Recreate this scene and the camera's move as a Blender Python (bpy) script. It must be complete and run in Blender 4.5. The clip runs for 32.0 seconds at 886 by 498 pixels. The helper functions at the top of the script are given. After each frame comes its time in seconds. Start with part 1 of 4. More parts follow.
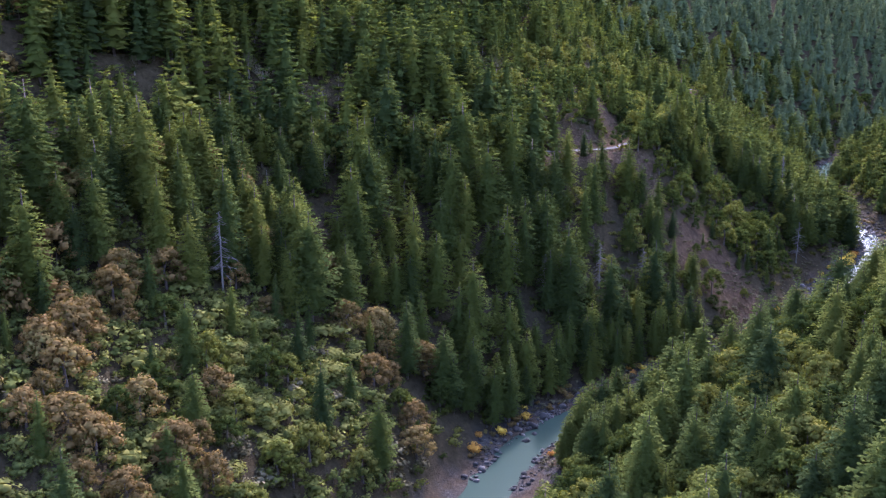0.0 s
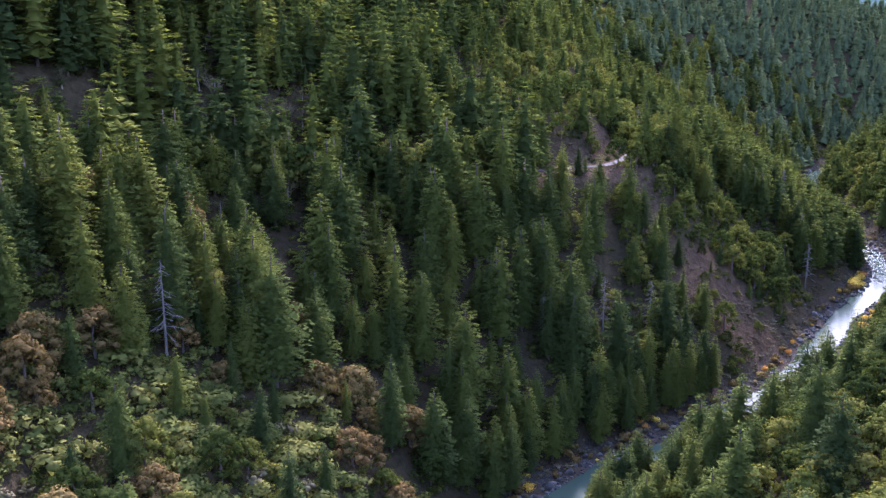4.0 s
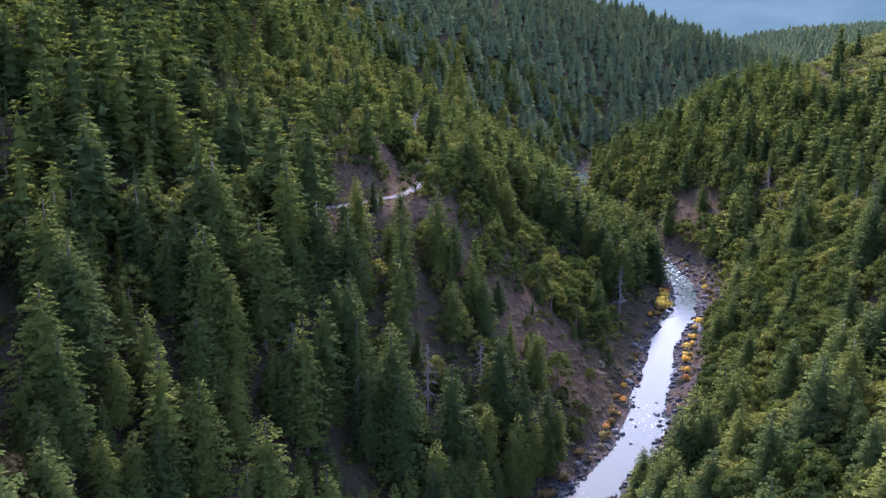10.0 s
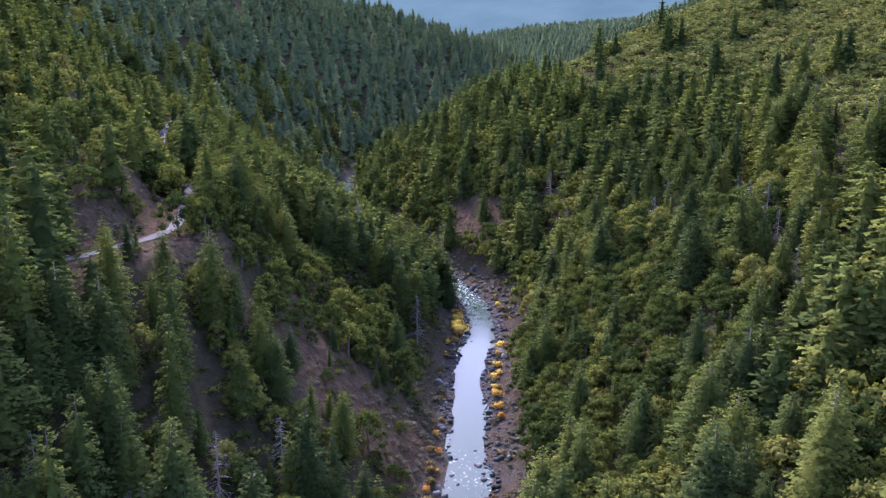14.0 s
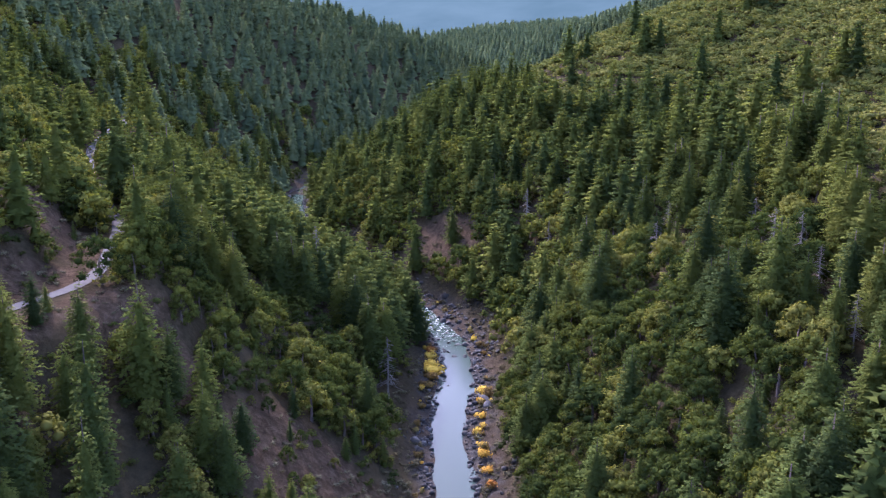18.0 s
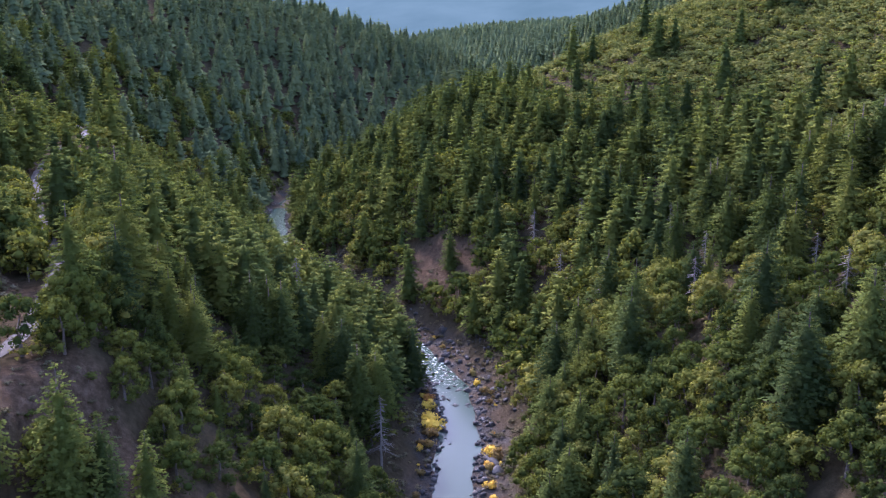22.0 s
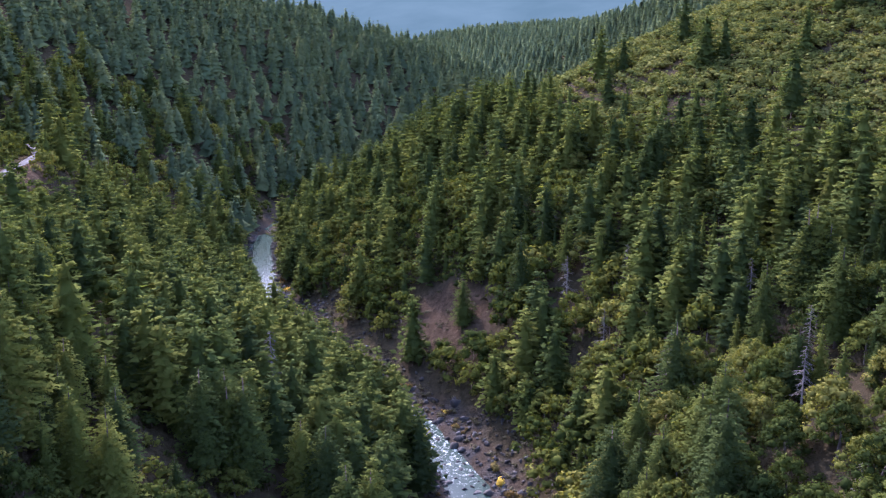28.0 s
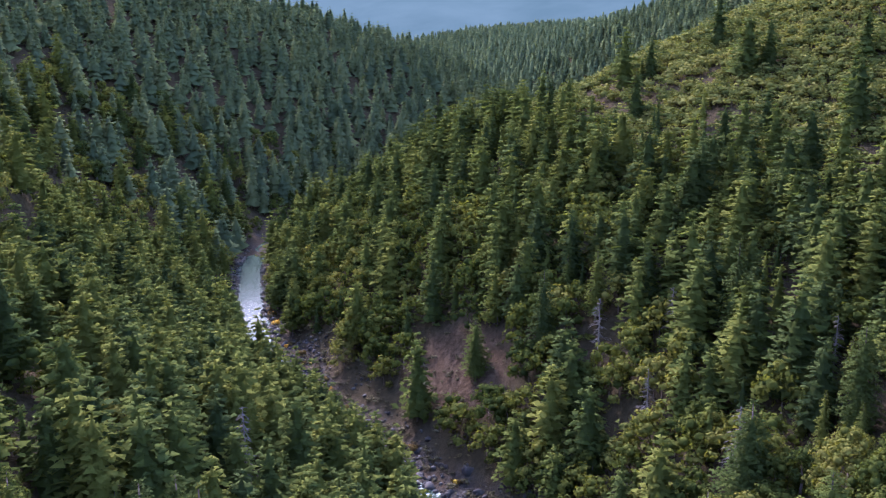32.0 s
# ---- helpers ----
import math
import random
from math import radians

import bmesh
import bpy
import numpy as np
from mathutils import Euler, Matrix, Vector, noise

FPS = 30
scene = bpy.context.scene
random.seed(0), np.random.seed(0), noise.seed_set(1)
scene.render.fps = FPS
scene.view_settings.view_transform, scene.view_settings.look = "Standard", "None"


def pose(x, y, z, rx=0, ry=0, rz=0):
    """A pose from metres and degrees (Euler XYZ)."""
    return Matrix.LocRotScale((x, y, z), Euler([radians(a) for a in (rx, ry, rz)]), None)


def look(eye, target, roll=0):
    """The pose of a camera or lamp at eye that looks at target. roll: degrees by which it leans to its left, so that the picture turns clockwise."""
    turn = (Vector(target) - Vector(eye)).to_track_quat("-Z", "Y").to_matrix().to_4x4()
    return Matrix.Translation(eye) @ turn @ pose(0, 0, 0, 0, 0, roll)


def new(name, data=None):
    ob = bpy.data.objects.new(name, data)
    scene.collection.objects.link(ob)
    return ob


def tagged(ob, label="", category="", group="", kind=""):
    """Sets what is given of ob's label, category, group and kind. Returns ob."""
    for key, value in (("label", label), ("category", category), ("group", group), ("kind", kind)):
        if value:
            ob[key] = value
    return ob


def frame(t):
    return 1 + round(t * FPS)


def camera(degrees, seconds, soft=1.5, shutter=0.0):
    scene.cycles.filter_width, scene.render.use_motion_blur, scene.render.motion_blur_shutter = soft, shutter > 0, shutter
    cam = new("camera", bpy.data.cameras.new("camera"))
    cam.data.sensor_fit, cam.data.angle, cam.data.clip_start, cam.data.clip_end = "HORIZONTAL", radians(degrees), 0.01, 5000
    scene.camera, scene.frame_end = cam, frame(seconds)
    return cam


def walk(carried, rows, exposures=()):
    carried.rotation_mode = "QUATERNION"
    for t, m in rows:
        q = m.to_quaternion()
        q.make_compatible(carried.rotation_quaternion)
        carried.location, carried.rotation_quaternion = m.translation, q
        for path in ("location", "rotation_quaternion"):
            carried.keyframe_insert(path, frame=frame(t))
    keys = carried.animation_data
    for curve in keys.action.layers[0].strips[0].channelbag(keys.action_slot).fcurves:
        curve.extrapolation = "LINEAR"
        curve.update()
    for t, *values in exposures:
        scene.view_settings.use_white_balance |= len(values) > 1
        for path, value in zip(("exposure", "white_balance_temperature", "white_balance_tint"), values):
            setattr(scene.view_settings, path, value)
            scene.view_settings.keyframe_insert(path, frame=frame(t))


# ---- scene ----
cam = camera(48.8, 32.0, 1.3)
METRES, EYE, TILT, LEAN, TURN = 400.0, 136.0, -14.4, 0.0, 0.0
ROWS = [
    (0.0, 0.0, 0.0, 0.0, -0.0, 0.0, 0.0),
    (0.5, -0.0024, 0.0148, 0.0037, -0.01, 0.02, -0.01),
    (1.0, -0.0051, 0.0305, 0.008, -0.02, 0.02, -0.01),
    (1.5, -0.0075, 0.0454, 0.0119, -0.26, 0.04, 0.06),
    (2.0, -0.01, 0.0613, 0.0159, -0.89, 0.04, 0.23),
    (2.5, -0.0127, 0.0762, 0.0194, -1.33, 0.06, 0.36),
    (4.5, -0.0212, 0.1365, 0.034, -3.04, 0.05, 0.8),
    (5.0, -0.0234, 0.1523, 0.038, -3.9, 0.04, 1.02),
    (5.5, -0.0254, 0.1673, 0.0418, -4.71, 0.02, 1.23),
    (6.0, -0.0273, 0.1833, 0.0459, -5.57, 0.0, 1.45),
    (6.5, -0.0289, 0.1983, 0.0496, -6.37, -0.02, 1.66),
    (7.0, -0.0305, 0.2142, 0.0536, -7.23, -0.04, 1.9),
    (7.5, -0.0315, 0.2291, 0.0574, -8.09, -0.08, 2.12),
    (8.0, -0.0323, 0.2451, 0.0614, -9.32, -0.12, 2.46),
    (8.5, -0.0328, 0.2601, 0.0652, -10.56, -0.18, 2.8),
    (9.0, -0.0327, 0.2758, 0.0694, -12.0, -0.26, 3.16),
    (9.5, -0.0322, 0.2908, 0.073, -14.6, -0.42, 3.81),
    (10.0, -0.0316, 0.3071, 0.0768, -17.54, -0.64, 4.56),
    (10.5, -0.0304, 0.3226, 0.0803, -20.35, -0.87, 5.23),
    (11.0, -0.0294, 0.3387, 0.0843, -23.02, -1.15, 5.84),
    (11.5, -0.0278, 0.354, 0.088, -24.89, -1.35, 6.29),
    (12.0, -0.0247, 0.3698, 0.0918, -26.64, -1.56, 6.72),
    (12.5, -0.0217, 0.3842, 0.0954, -28.5, -1.78, 7.17),
    (13.0, -0.018, 0.3997, 0.0993, -29.9, -1.97, 7.46),
    (13.5, -0.0141, 0.414, 0.1029, -31.05, -2.12, 7.72),
    (14.0, -0.0095, 0.429, 0.1066, -32.31, -2.29, 7.98),
    (14.5, -0.0046, 0.443, 0.1101, -33.22, -2.43, 8.17),
    (16.5, 0.0189, 0.4984, 0.1237, -33.87, -2.53, 8.36),
    (17.0, 0.0258, 0.5123, 0.1271, -34.27, -2.6, 8.44),
    (17.5, 0.0327, 0.5253, 0.1304, -34.87, -2.69, 8.57),
    (18.0, 0.0407, 0.539, 0.1336, -35.41, -2.77, 8.7),
    (18.5, 0.0478, 0.5515, 0.1368, -35.89, -2.85, 8.8),
    (19.0, 0.0559, 0.5652, 0.1398, -36.28, -2.91, 8.87),
    (19.5, 0.0632, 0.5776, 0.143, -36.28, -2.91, 8.88),
    (20.0, 0.071, 0.5901, 0.1458, -36.27, -2.91, 8.9),
    (20.5, 0.0788, 0.6025, 0.1487, -36.26, -2.91, 8.9),
    (21.0, 0.087, 0.6156, 0.1518, -36.27, -2.92, 8.91),
    (21.5, 0.0951, 0.6278, 0.1548, -36.26, -2.91, 8.92),
    (22.0, 0.104, 0.6407, 0.1579, -36.25, -2.91, 8.9),
    (22.5, 0.1124, 0.6529, 0.1608, -36.25, -2.92, 8.91),
    (23.0, 0.121, 0.6659, 0.1636, -36.25, -2.9, 8.92),
    (23.5, 0.1292, 0.6779, 0.1667, -36.27, -2.9, 8.94),
    (24.0, 0.1382, 0.6907, 0.1698, -36.25, -2.91, 8.95),
    (24.5, 0.1466, 0.7028, 0.1728, -36.24, -2.9, 8.96),
    (25.0, 0.1556, 0.7155, 0.1758, -36.24, -2.88, 8.98),
    (25.5, 0.1639, 0.7274, 0.1794, -36.24, -2.91, 8.98),
    (27.5, 0.1989, 0.7763, 0.1911, -36.21, -2.87, 8.99),
    (28.0, 0.2078, 0.7891, 0.1943, -36.22, -2.87, 8.97),
    (28.5, 0.2159, 0.8009, 0.1974, -36.22, -2.87, 8.99),
    (29.0, 0.2247, 0.8137, 0.2004, -36.21, -2.86, 9.0),
    (29.5, 0.233, 0.8256, 0.2034, -36.21, -2.86, 9.01),
    (30.0, 0.2419, 0.8384, 0.2065, -36.21, -2.86, 9.0),
    (30.5, 0.2503, 0.8504, 0.2095, -36.21, -2.86, 9.01),
    (31.0, 0.2591, 0.8632, 0.2123, -36.2, -2.85, 9.0),
    (31.5, 0.2676, 0.8751, 0.2147, -36.18, -2.82, 9.0),
    (32.0, 0.2763, 0.8876, 0.2175, -36.17, -2.82, 9.0),
]
walk(cam, [(t, pose(0, 0, EYE, TILT, LEAN, TURN) @ pose(METRES * x, METRES * y, METRES * z, 90 + pitch, roll, yaw)) for t, x, y, z, yaw, pitch, roll in ROWS],
     exposures=[(0.0, 3.36), (8.0, 3.34), (12.5, 3.12), (32.0, 3.10)])

# ---------------------------------------------------------------- light
SUN_AZ, SUN_EL = 13.0, 38.0          # degrees: from +y towards +x, and above the horizon
world = bpy.data.worlds.new("sky")
scene.world = world
world.use_nodes = True
wn = world.node_tree.nodes
sky = wn.new("ShaderNodeTexSky")
sky.sky_type = "NISHITA"
sky.sun_disc = False
sky.sun_elevation = radians(SUN_EL)
sky.sun_rotation = radians(SUN_AZ)
sky.dust_density = 2.0
sky.air_density = 1.4
wn["Background"].inputs[1].default_value = 0.15
world.node_tree.links.new(sky.outputs[0], wn["Background"].inputs[0])
sun = new("sun", bpy.data.lights.new("sun", "SUN"))
sun.data.energy = 1.6
sun.data.angle = radians(2.5)
sun.data.color = (1.0, 0.95, 0.85)
sun_dir = Vector((math.sin(radians(SUN_AZ)) * math.cos(radians(SUN_EL)), math.cos(radians(SUN_AZ)) * math.cos(radians(SUN_EL)), math.sin(radians(SUN_EL))))
sun.matrix_world = look(sun_dir * 900, (0, 0, 0))
scene.view_settings.use_white_balance = True
scene.view_settings.white_balance_temperature = 5080
scene.view_settings.white_balance_tint = 44


# ---------------------------------------------------------------- materials
def nodes_of(name):
    m = bpy.data.materials.new(name)
    m.use_nodes = True
    t = m.node_tree
    bsdf = t.nodes["Principled BSDF"]
    bsdf.inputs["Specular IOR Level"].default_value = 0.12
    return m, t, bsdf


def ramp(t, fac, stops):
    r = t.nodes.new("ShaderNodeValToRGB")
    els = r.color_ramp.elements
    while len(els) < len(stops):
        els.new(0.5)
    for e, (p, c) in zip(els, stops):
        e.position, e.color = p, (*c, 1)
    t.links.new(fac, r.inputs[0])
    return r.outputs[0]


def noise_of(t, scale, detail=4.0, rough=0.6, coord="Object", stretch=None):
    tc = t.nodes.new("ShaderNodeTexCoord")
    n = t.nodes.new("ShaderNodeTexNoise")
    n.inputs["Scale"].default_value = scale
    n.inputs["Detail"].default_value = detail
    n.inputs["Roughness"].default_value = rough
    if stretch:
        mp = t.nodes.new("ShaderNodeMapping")
        mp.inputs["Scale"].default_value = stretch
        t.links.new(tc.outputs[coord], mp.inputs[0])
        t.links.new(mp.outputs[0], n.inputs[0])
    else:
        t.links.new(tc.outputs[coord], n.inputs[0])
    return n.outputs[0]


def math_of(t, op, a, b):
    n = t.nodes.new("ShaderNodeMath")
    n.operation = op
    for k, v in ((0, a), (1, b)):
        if isinstance(v, (int, float)):
            n.inputs[k].default_value = v
        else:
            t.links.new(v, n.inputs[k])
    return n.outputs[0]


def mix_of(t, fac, a, b, mode="MIX"):
    n = t.nodes.new("ShaderNodeMix")
    n.data_type, n.blend_type = "RGBA", mode
    for k, v in ((0, fac), (6, a), (7, b)):
        if isinstance(v, (int, float)):
            n.inputs[k].default_value = v
        elif isinstance(v, tuple):
            n.inputs[k].default_value = (*v, 1)
        else:
            t.links.new(v, n.inputs[k])
    return n.outputs[2]


def bump_of(t, bsdf, height, strength, distance):
    b = t.nodes.new("ShaderNodeBump")
    b.inputs["Strength"].default_value = strength
    b.inputs["Distance"].default_value = distance
    t.links.new(height, b.inputs["Height"])
    t.links.new(b.outputs[0], bsdf.inputs["Normal"])


def foliage(name, stops, glow=0.52, rough=0.65):
    """Leaves: a colour a tree, varied in clumps, with light shining through."""
    m, t, bsdf = nodes_of(name)
    info = t.nodes.new("ShaderNodeObjectInfo")
    at = t.nodes.new("ShaderNodeAttribute")
    at.attribute_name = "tint"
    seed = math_of(t, "FRACT", math_of(t, "ADD", info.outputs["Random"], at.outputs["Fac"]), 0.0)
    geo = t.nodes.new("ShaderNodeNewGeometry")
    isl = math_of(t, "MULTIPLY", math_of(t, "SUBTRACT", geo.outputs["Random Per Island"], 0.5), 0.30)
    n = noise_of(t, 0.9, 5.0, 0.7)
    fac = math_of(t, "ADD", math_of(t, "ADD", seed, isl), math_of(t, "MULTIPLY", math_of(t, "SUBTRACT", n, 0.5), 0.5))
    col = ramp(t, fac, stops)
    t.links.new(col, bsdf.inputs["Base Color"])
    bsdf.inputs["Roughness"].default_value = rough
    bsdf.inputs["Specular IOR Level"].default_value = 0.0
    tr = t.nodes.new("ShaderNodeBsdfTranslucent")
    t.links.new(mix_of(t, 1.0, col, (1.0, 1.0, 0.45), "MULTIPLY"), tr.inputs[0])
    mx = t.nodes.new("ShaderNodeMixShader")
    mx.inputs[0].default_value = glow
    t.links.new(bsdf.outputs[0], mx.inputs[1])
    t.links.new(tr.outputs[0], mx.inputs[2])
    t.links.new(mx.outputs[0], t.nodes["Material Output"].inputs[0])
    return m


def bark(name, a, b):
    m, t, bsdf = nodes_of(name)
    n = noise_of(t, 3.0, 5.0, 0.7, stretch=(3, 3, 0.6))
    t.links.new(ramp(t, n, [(0.3, a), (0.7, b)]), bsdf.inputs["Base Color"])
    bsdf.inputs["Roughness"].default_value = 0.9
    bump_of(t, bsdf, n, 0.5, 0.05)
    return m


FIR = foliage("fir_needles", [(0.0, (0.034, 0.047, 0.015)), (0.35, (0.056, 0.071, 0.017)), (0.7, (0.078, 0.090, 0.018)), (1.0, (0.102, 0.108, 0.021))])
# paler and bluer than the near needles: distance haze put into the colour
HAZED_FIR = foliage("hazed_fir_needles", [(0.0, (0.056, 0.074, 0.034)), (0.5, (0.076, 0.095, 0.039)), (1.0, (0.100, 0.114, 0.043))], 0.40)
OAK = foliage("live_oak_leaves", [(0.0, (0.022, 0.030, 0.008)), (0.35, (0.042, 0.051, 0.010)), (0.75, (0.074, 0.077, 0.014)), (1.0, (0.112, 0.103, 0.021))], 0.40)
AUTUMN = foliage("autumn_oak_leaves", [(0.0, (0.078, 0.056, 0.018)), (0.5, (0.120, 0.074, 0.024)), (1.0, (0.140, 0.110, 0.032))], 0.3)
WILLOW = foliage("yellow_willow_leaves", [(0.0, (0.30, 0.13, 0.03)), (0.5, (0.42, 0.25, 0.035)), (1.0, (0.50, 0.36, 0.05))], 0.35)
BRUSH = foliage("chaparral_leaves", [(0.0, (0.048, 0.056, 0.014)), (0.5, (0.086, 0.088, 0.019)), (1.0, (0.120, 0.110, 0.026))], 0.3)
BARE = foliage("bare_twigs", [(0.0, (0.044, 0.037, 0.017)), (0.5, (0.070, 0.060, 0.028)), (1.0, (0.104, 0.088, 0.046))], 0.1)
BARK = bark("dark_bark", (0.035, 0.026, 0.020), (0.10, 0.075, 0.055))
GREY_WOOD = bark("weathered_dead_wood", (0.075, 0.060, 0.044), (0.165, 0.138, 0.104))


def soil_material():
    m, t, bsdf = nodes_of("hillside_soil")
    big = noise_of(t, 0.03, 4.0)
    fine = noise_of(t, 0.5, 8.0, 0.75)
    soil = ramp(t, fine, [(0.3, (0.019, 0.0120, 0.0066)), (0.5, (0.042, 0.0275, 0.0152)), (0.72, (0.080, 0.055, 0.0320))])
    duff = ramp(t, fine, [(0.3, (0.018, 0.0145, 0.007)), (0.7, (0.046, 0.035, 0.018))])
    opened = t.nodes.new("ShaderNodeAttribute")
    opened.attribute_name = "open"
    some = math_of(t, "MAXIMUM", opened.outputs["Fac"], ramp(t, big, [(0.55, (0, 0, 0)), (0.72, (0.35, 0.35, 0.35))]))
    col = mix_of(t, some, duff, soil)
    at = t.nodes.new("ShaderNodeAttribute")
    at.attribute_name = "shore"
    cobble = noise_of(t, 1.6, 8.0, 0.8)
    gravel = ramp(t, cobble, [(0.32, (0.012, 0.0108, 0.0085)), (0.5, (0.032, 0.0285, 0.0225)), (0.68, (0.088, 0.080, 0.065))])
    patch = ramp(t, noise_of(t, 0.11, 4.0), [(0.38, (0, 0, 0)), (0.56, (1, 1, 1))])
    gravel = mix_of(t, patch, gravel, ramp(t, fine, [(0.3, (0.018, 0.013, 0.008)), (0.7, (0.056, 0.041, 0.025))]))
    col = mix_of(t, at.outputs["Fac"], col, gravel)
    t.links.new(col, bsdf.inputs["Base Color"])
    bsdf.inputs["Roughness"].default_value = 1.0
    bsdf.inputs["Specular IOR Level"].default_value = 0.0
    bump_of(t, bsdf, math_of(t, "ADD", fine, cobble), 0.8, 0.6)
    return m


def rock_material():
    m, t, bsdf = nodes_of("river_rock")
    n = noise_of(t, 0.9, 8.0, 0.7)
    info = t.nodes.new("ShaderNodeObjectInfo")
    geo = t.nodes.new("ShaderNodeNewGeometry")
    r = math_of(t, "FRACT", math_of(t, "ADD", info.outputs["Random"], geo.outputs["Random Per Island"]), 0.0)
    f = math_of(t, "ADD", math_of(t, "MULTIPLY", n, 0.6), math_of(t, "MULTIPLY", r, 0.4))
    t.links.new(ramp(t, f, [(0.25, (0.013, 0.011, 0.008)), (0.5, (0.030, 0.026, 0.020)), (0.75, (0.085, 0.075, 0.058))]), bsdf.inputs["Base Color"])
    bsdf.inputs["Roughness"].default_value = 0.8
    bump_of(t, bsdf, n, 0.6, 0.2)
    return m


def water_material():
    m, t, bsdf = nodes_of("river_water")
    at = t.nodes.new("ShaderNodeAttribute")
    at.attribute_name = "rapid"
    rip = noise_of(t, 0.9, 6.0, 0.65)
    foam_n = noise_of(t, 0.7, 7.0, 0.72)
    white = math_of(t, "MULTIPLY", at.outputs["Fac"], foam_n)
    fmask = ramp(t, white, [(0.50, (0, 0, 0)), (0.62, (1, 1, 1))])
    t.links.new(mix_of(t, fmask, (0.022, 0.034, 0.022), (0.34, 0.35, 0.29)), bsdf.inputs["Base Color"])
    rgh = mix_of(t, fmask, (0.15, 0.15, 0.15), (0.6, 0.6, 0.6))
    t.links.new(rgh, bsdf.inputs["Roughness"])
    bsdf.inputs["IOR"].default_value = 1.33
    bsdf.inputs["Specular Tint"].default_value = (1.0, 0.92, 0.60, 1)
    bsdf.inputs["Specular IOR Level"].default_value = 0.07
    b = t.nodes.new("ShaderNodeBump")
    b.inputs["Distance"].default_value = 0.10
    t.links.new(math_of(t, "ADD", 0.02, math_of(t, "MULTIPLY", at.outputs["Fac"], 0.4)), b.inputs["Strength"])
    t.links.new(rip, b.inputs["Height"])
    t.links.new(b.outputs[0], bsdf.inputs["Normal"])
    return m


def road_material():
    m, t, bsdf = nodes_of("gravel_road")
    n = noise_of(t, 0.6, 8.0, 0.7)
    t.links.new(ramp(t, n, [(0.3, (0.032, 0.027, 0.019)), (0.7, (0.055, 0.048, 0.034))]), bsdf.inputs["Base Color"])
    bsdf.inputs["Roughness"].default_value = 0.95
    bump_of(t, bsdf, n, 0.4, 0.05)
    return m


SOIL, ROCK, WATER, ROAD = soil_material(), rock_material(), water_material(), road_material()


# ---------------------------------------------------------------- the valley
RIVER = np.array([(-160, -60), (-90, 60), (-30, 165), (2, 225), (14, 255), (26, 281), (45, 304), (77, 327), (104, 350), (129, 372),
                  (150, 399), (170, 428), (190, 457), (217, 486), (232, 508), (243, 531), (249, 555), (251, 585), (258, 645),
                  (272, 702), (286, 738), (304, 774), (317, 800), (336, 830), (365, 858), (430, 890), (560, 930), (720, 1010),
                  (860, 1130), (930, 1300), (1000, 1500), (1150, 1900), (1300, 2600)], float)
_seg = np.diff(RIVER, axis=0)
_len = np.hypot(_seg[:, 0], _seg[:, 1])
ALONG = np.concatenate([[0], np.cumsum(_len)])


def river_coords(x, y):
    """Distance along the river and the signed distance from it (left bank positive)."""
    x, y = np.asarray(x, float), np.asarray(y, float)
    best = np.full(x.shape, 1e9)
    s, side = np.zeros(x.shape), np.ones(x.shape)
    for (ax, ay), (ux, uy), n, s0 in zip(RIVER[:-1], _seg, _len, ALONG[:-1]):
        t = np.clip(((x - ax) * ux + (y - ay) * uy) / (n * n), 0, 1)
        qx, qy = x - ax - t * ux, y - ay - t * uy
        d = np.hypot(qx, qy)
        near = d < best
        best = np.where(near, d, best)
        s = np.where(near, s0 + t * n, s)
        side = np.where(near, np.where(ux * qy - uy * qx >= 0, 1.0, -1.0), side)
    return s, best * side


# stations along the river, and for each bank: shelf width, lower slope, where it eases, upper slope, crest height
STATION = [0, 255, 300, 335, 370, 400, 450, 510, 560, 640, 700, 850, 960, 1070, 1250, 1450, 1650, 2200, 2900]
LEFT = dict(shelf=[4, 4, 5, 6, 8, 10, 9, 7, 5, 5, 7, 7, 5, 5, 5, 5, 5, 5, 5],
            low=[1.2, 1.35, 1.1, 1.2, 1.15, 1.0, .88, .90, .98, .84, .70, .66, .62, .74, .58, .60, .55, .3, .2],
            ease=[40, 40, 42, 33, 33, 40, 105, 84, 80, 95, 120, 130, 110, 110, 110, 110, 110, 110, 110],
            high=[.42, .42, .62, .74, .68, .72, .52, .30, .34, .44, .54, .66, .62, .60, .66, .60, .4, .2, .2],
            crest=[260, 300, 320, 330, 330, 330, 330, 330, 340, 345, 350, 350, 310, 190, 170, 138, 92, 40, 30])
RIGHT = dict(shelf=[14, 17, 18, 18, 21, 23, 15, 13, 10, 9, 9, 9, 8, 6, 6, 6, 6, 6, 6],
             low=[.6, .6, .6, .62, .68, .73, .85, .93, 1.0, 1.0, 1.0, .84, .78, .69, .6, .6, .7, .4, .3],
             ease=[60, 60, 60, 60, 60, 60, 60, 61, 62, 60, 60, 60, 60, 60, 60, 80, 80, 80, 80],
             high=[.5, .5, .5, .5, .53, .55, .58, .565, .55, .55, .55, .52, .52, .51, .45, .5, .6, .3, .2],
             crest=[300, 300, 300, 300, 300, 300, 300, 295, 290, 285, 280, 275, 270, 250, 200, 220, 250, 90, 50])
RIVER_HALF = 5.7
ROAD_LINE = [(-330, 300, 96), (-200, 295, 90), (-136, 309, 85), (-90, 345, 79), (-60, 372, 76), (-20, 392, 74), (10, 408, 72), (43, 431, 70),
             (62, 441, 69), (84, 457, 68), (107, 508, 68), (112, 535, 69), (121, 580, 69.5), (126, 600, 70), (136, 635, 71), (151, 670, 71.5), (170, 710, 71), (186, 738, 70),
             (203, 790, 65), (210, 850, 64)]


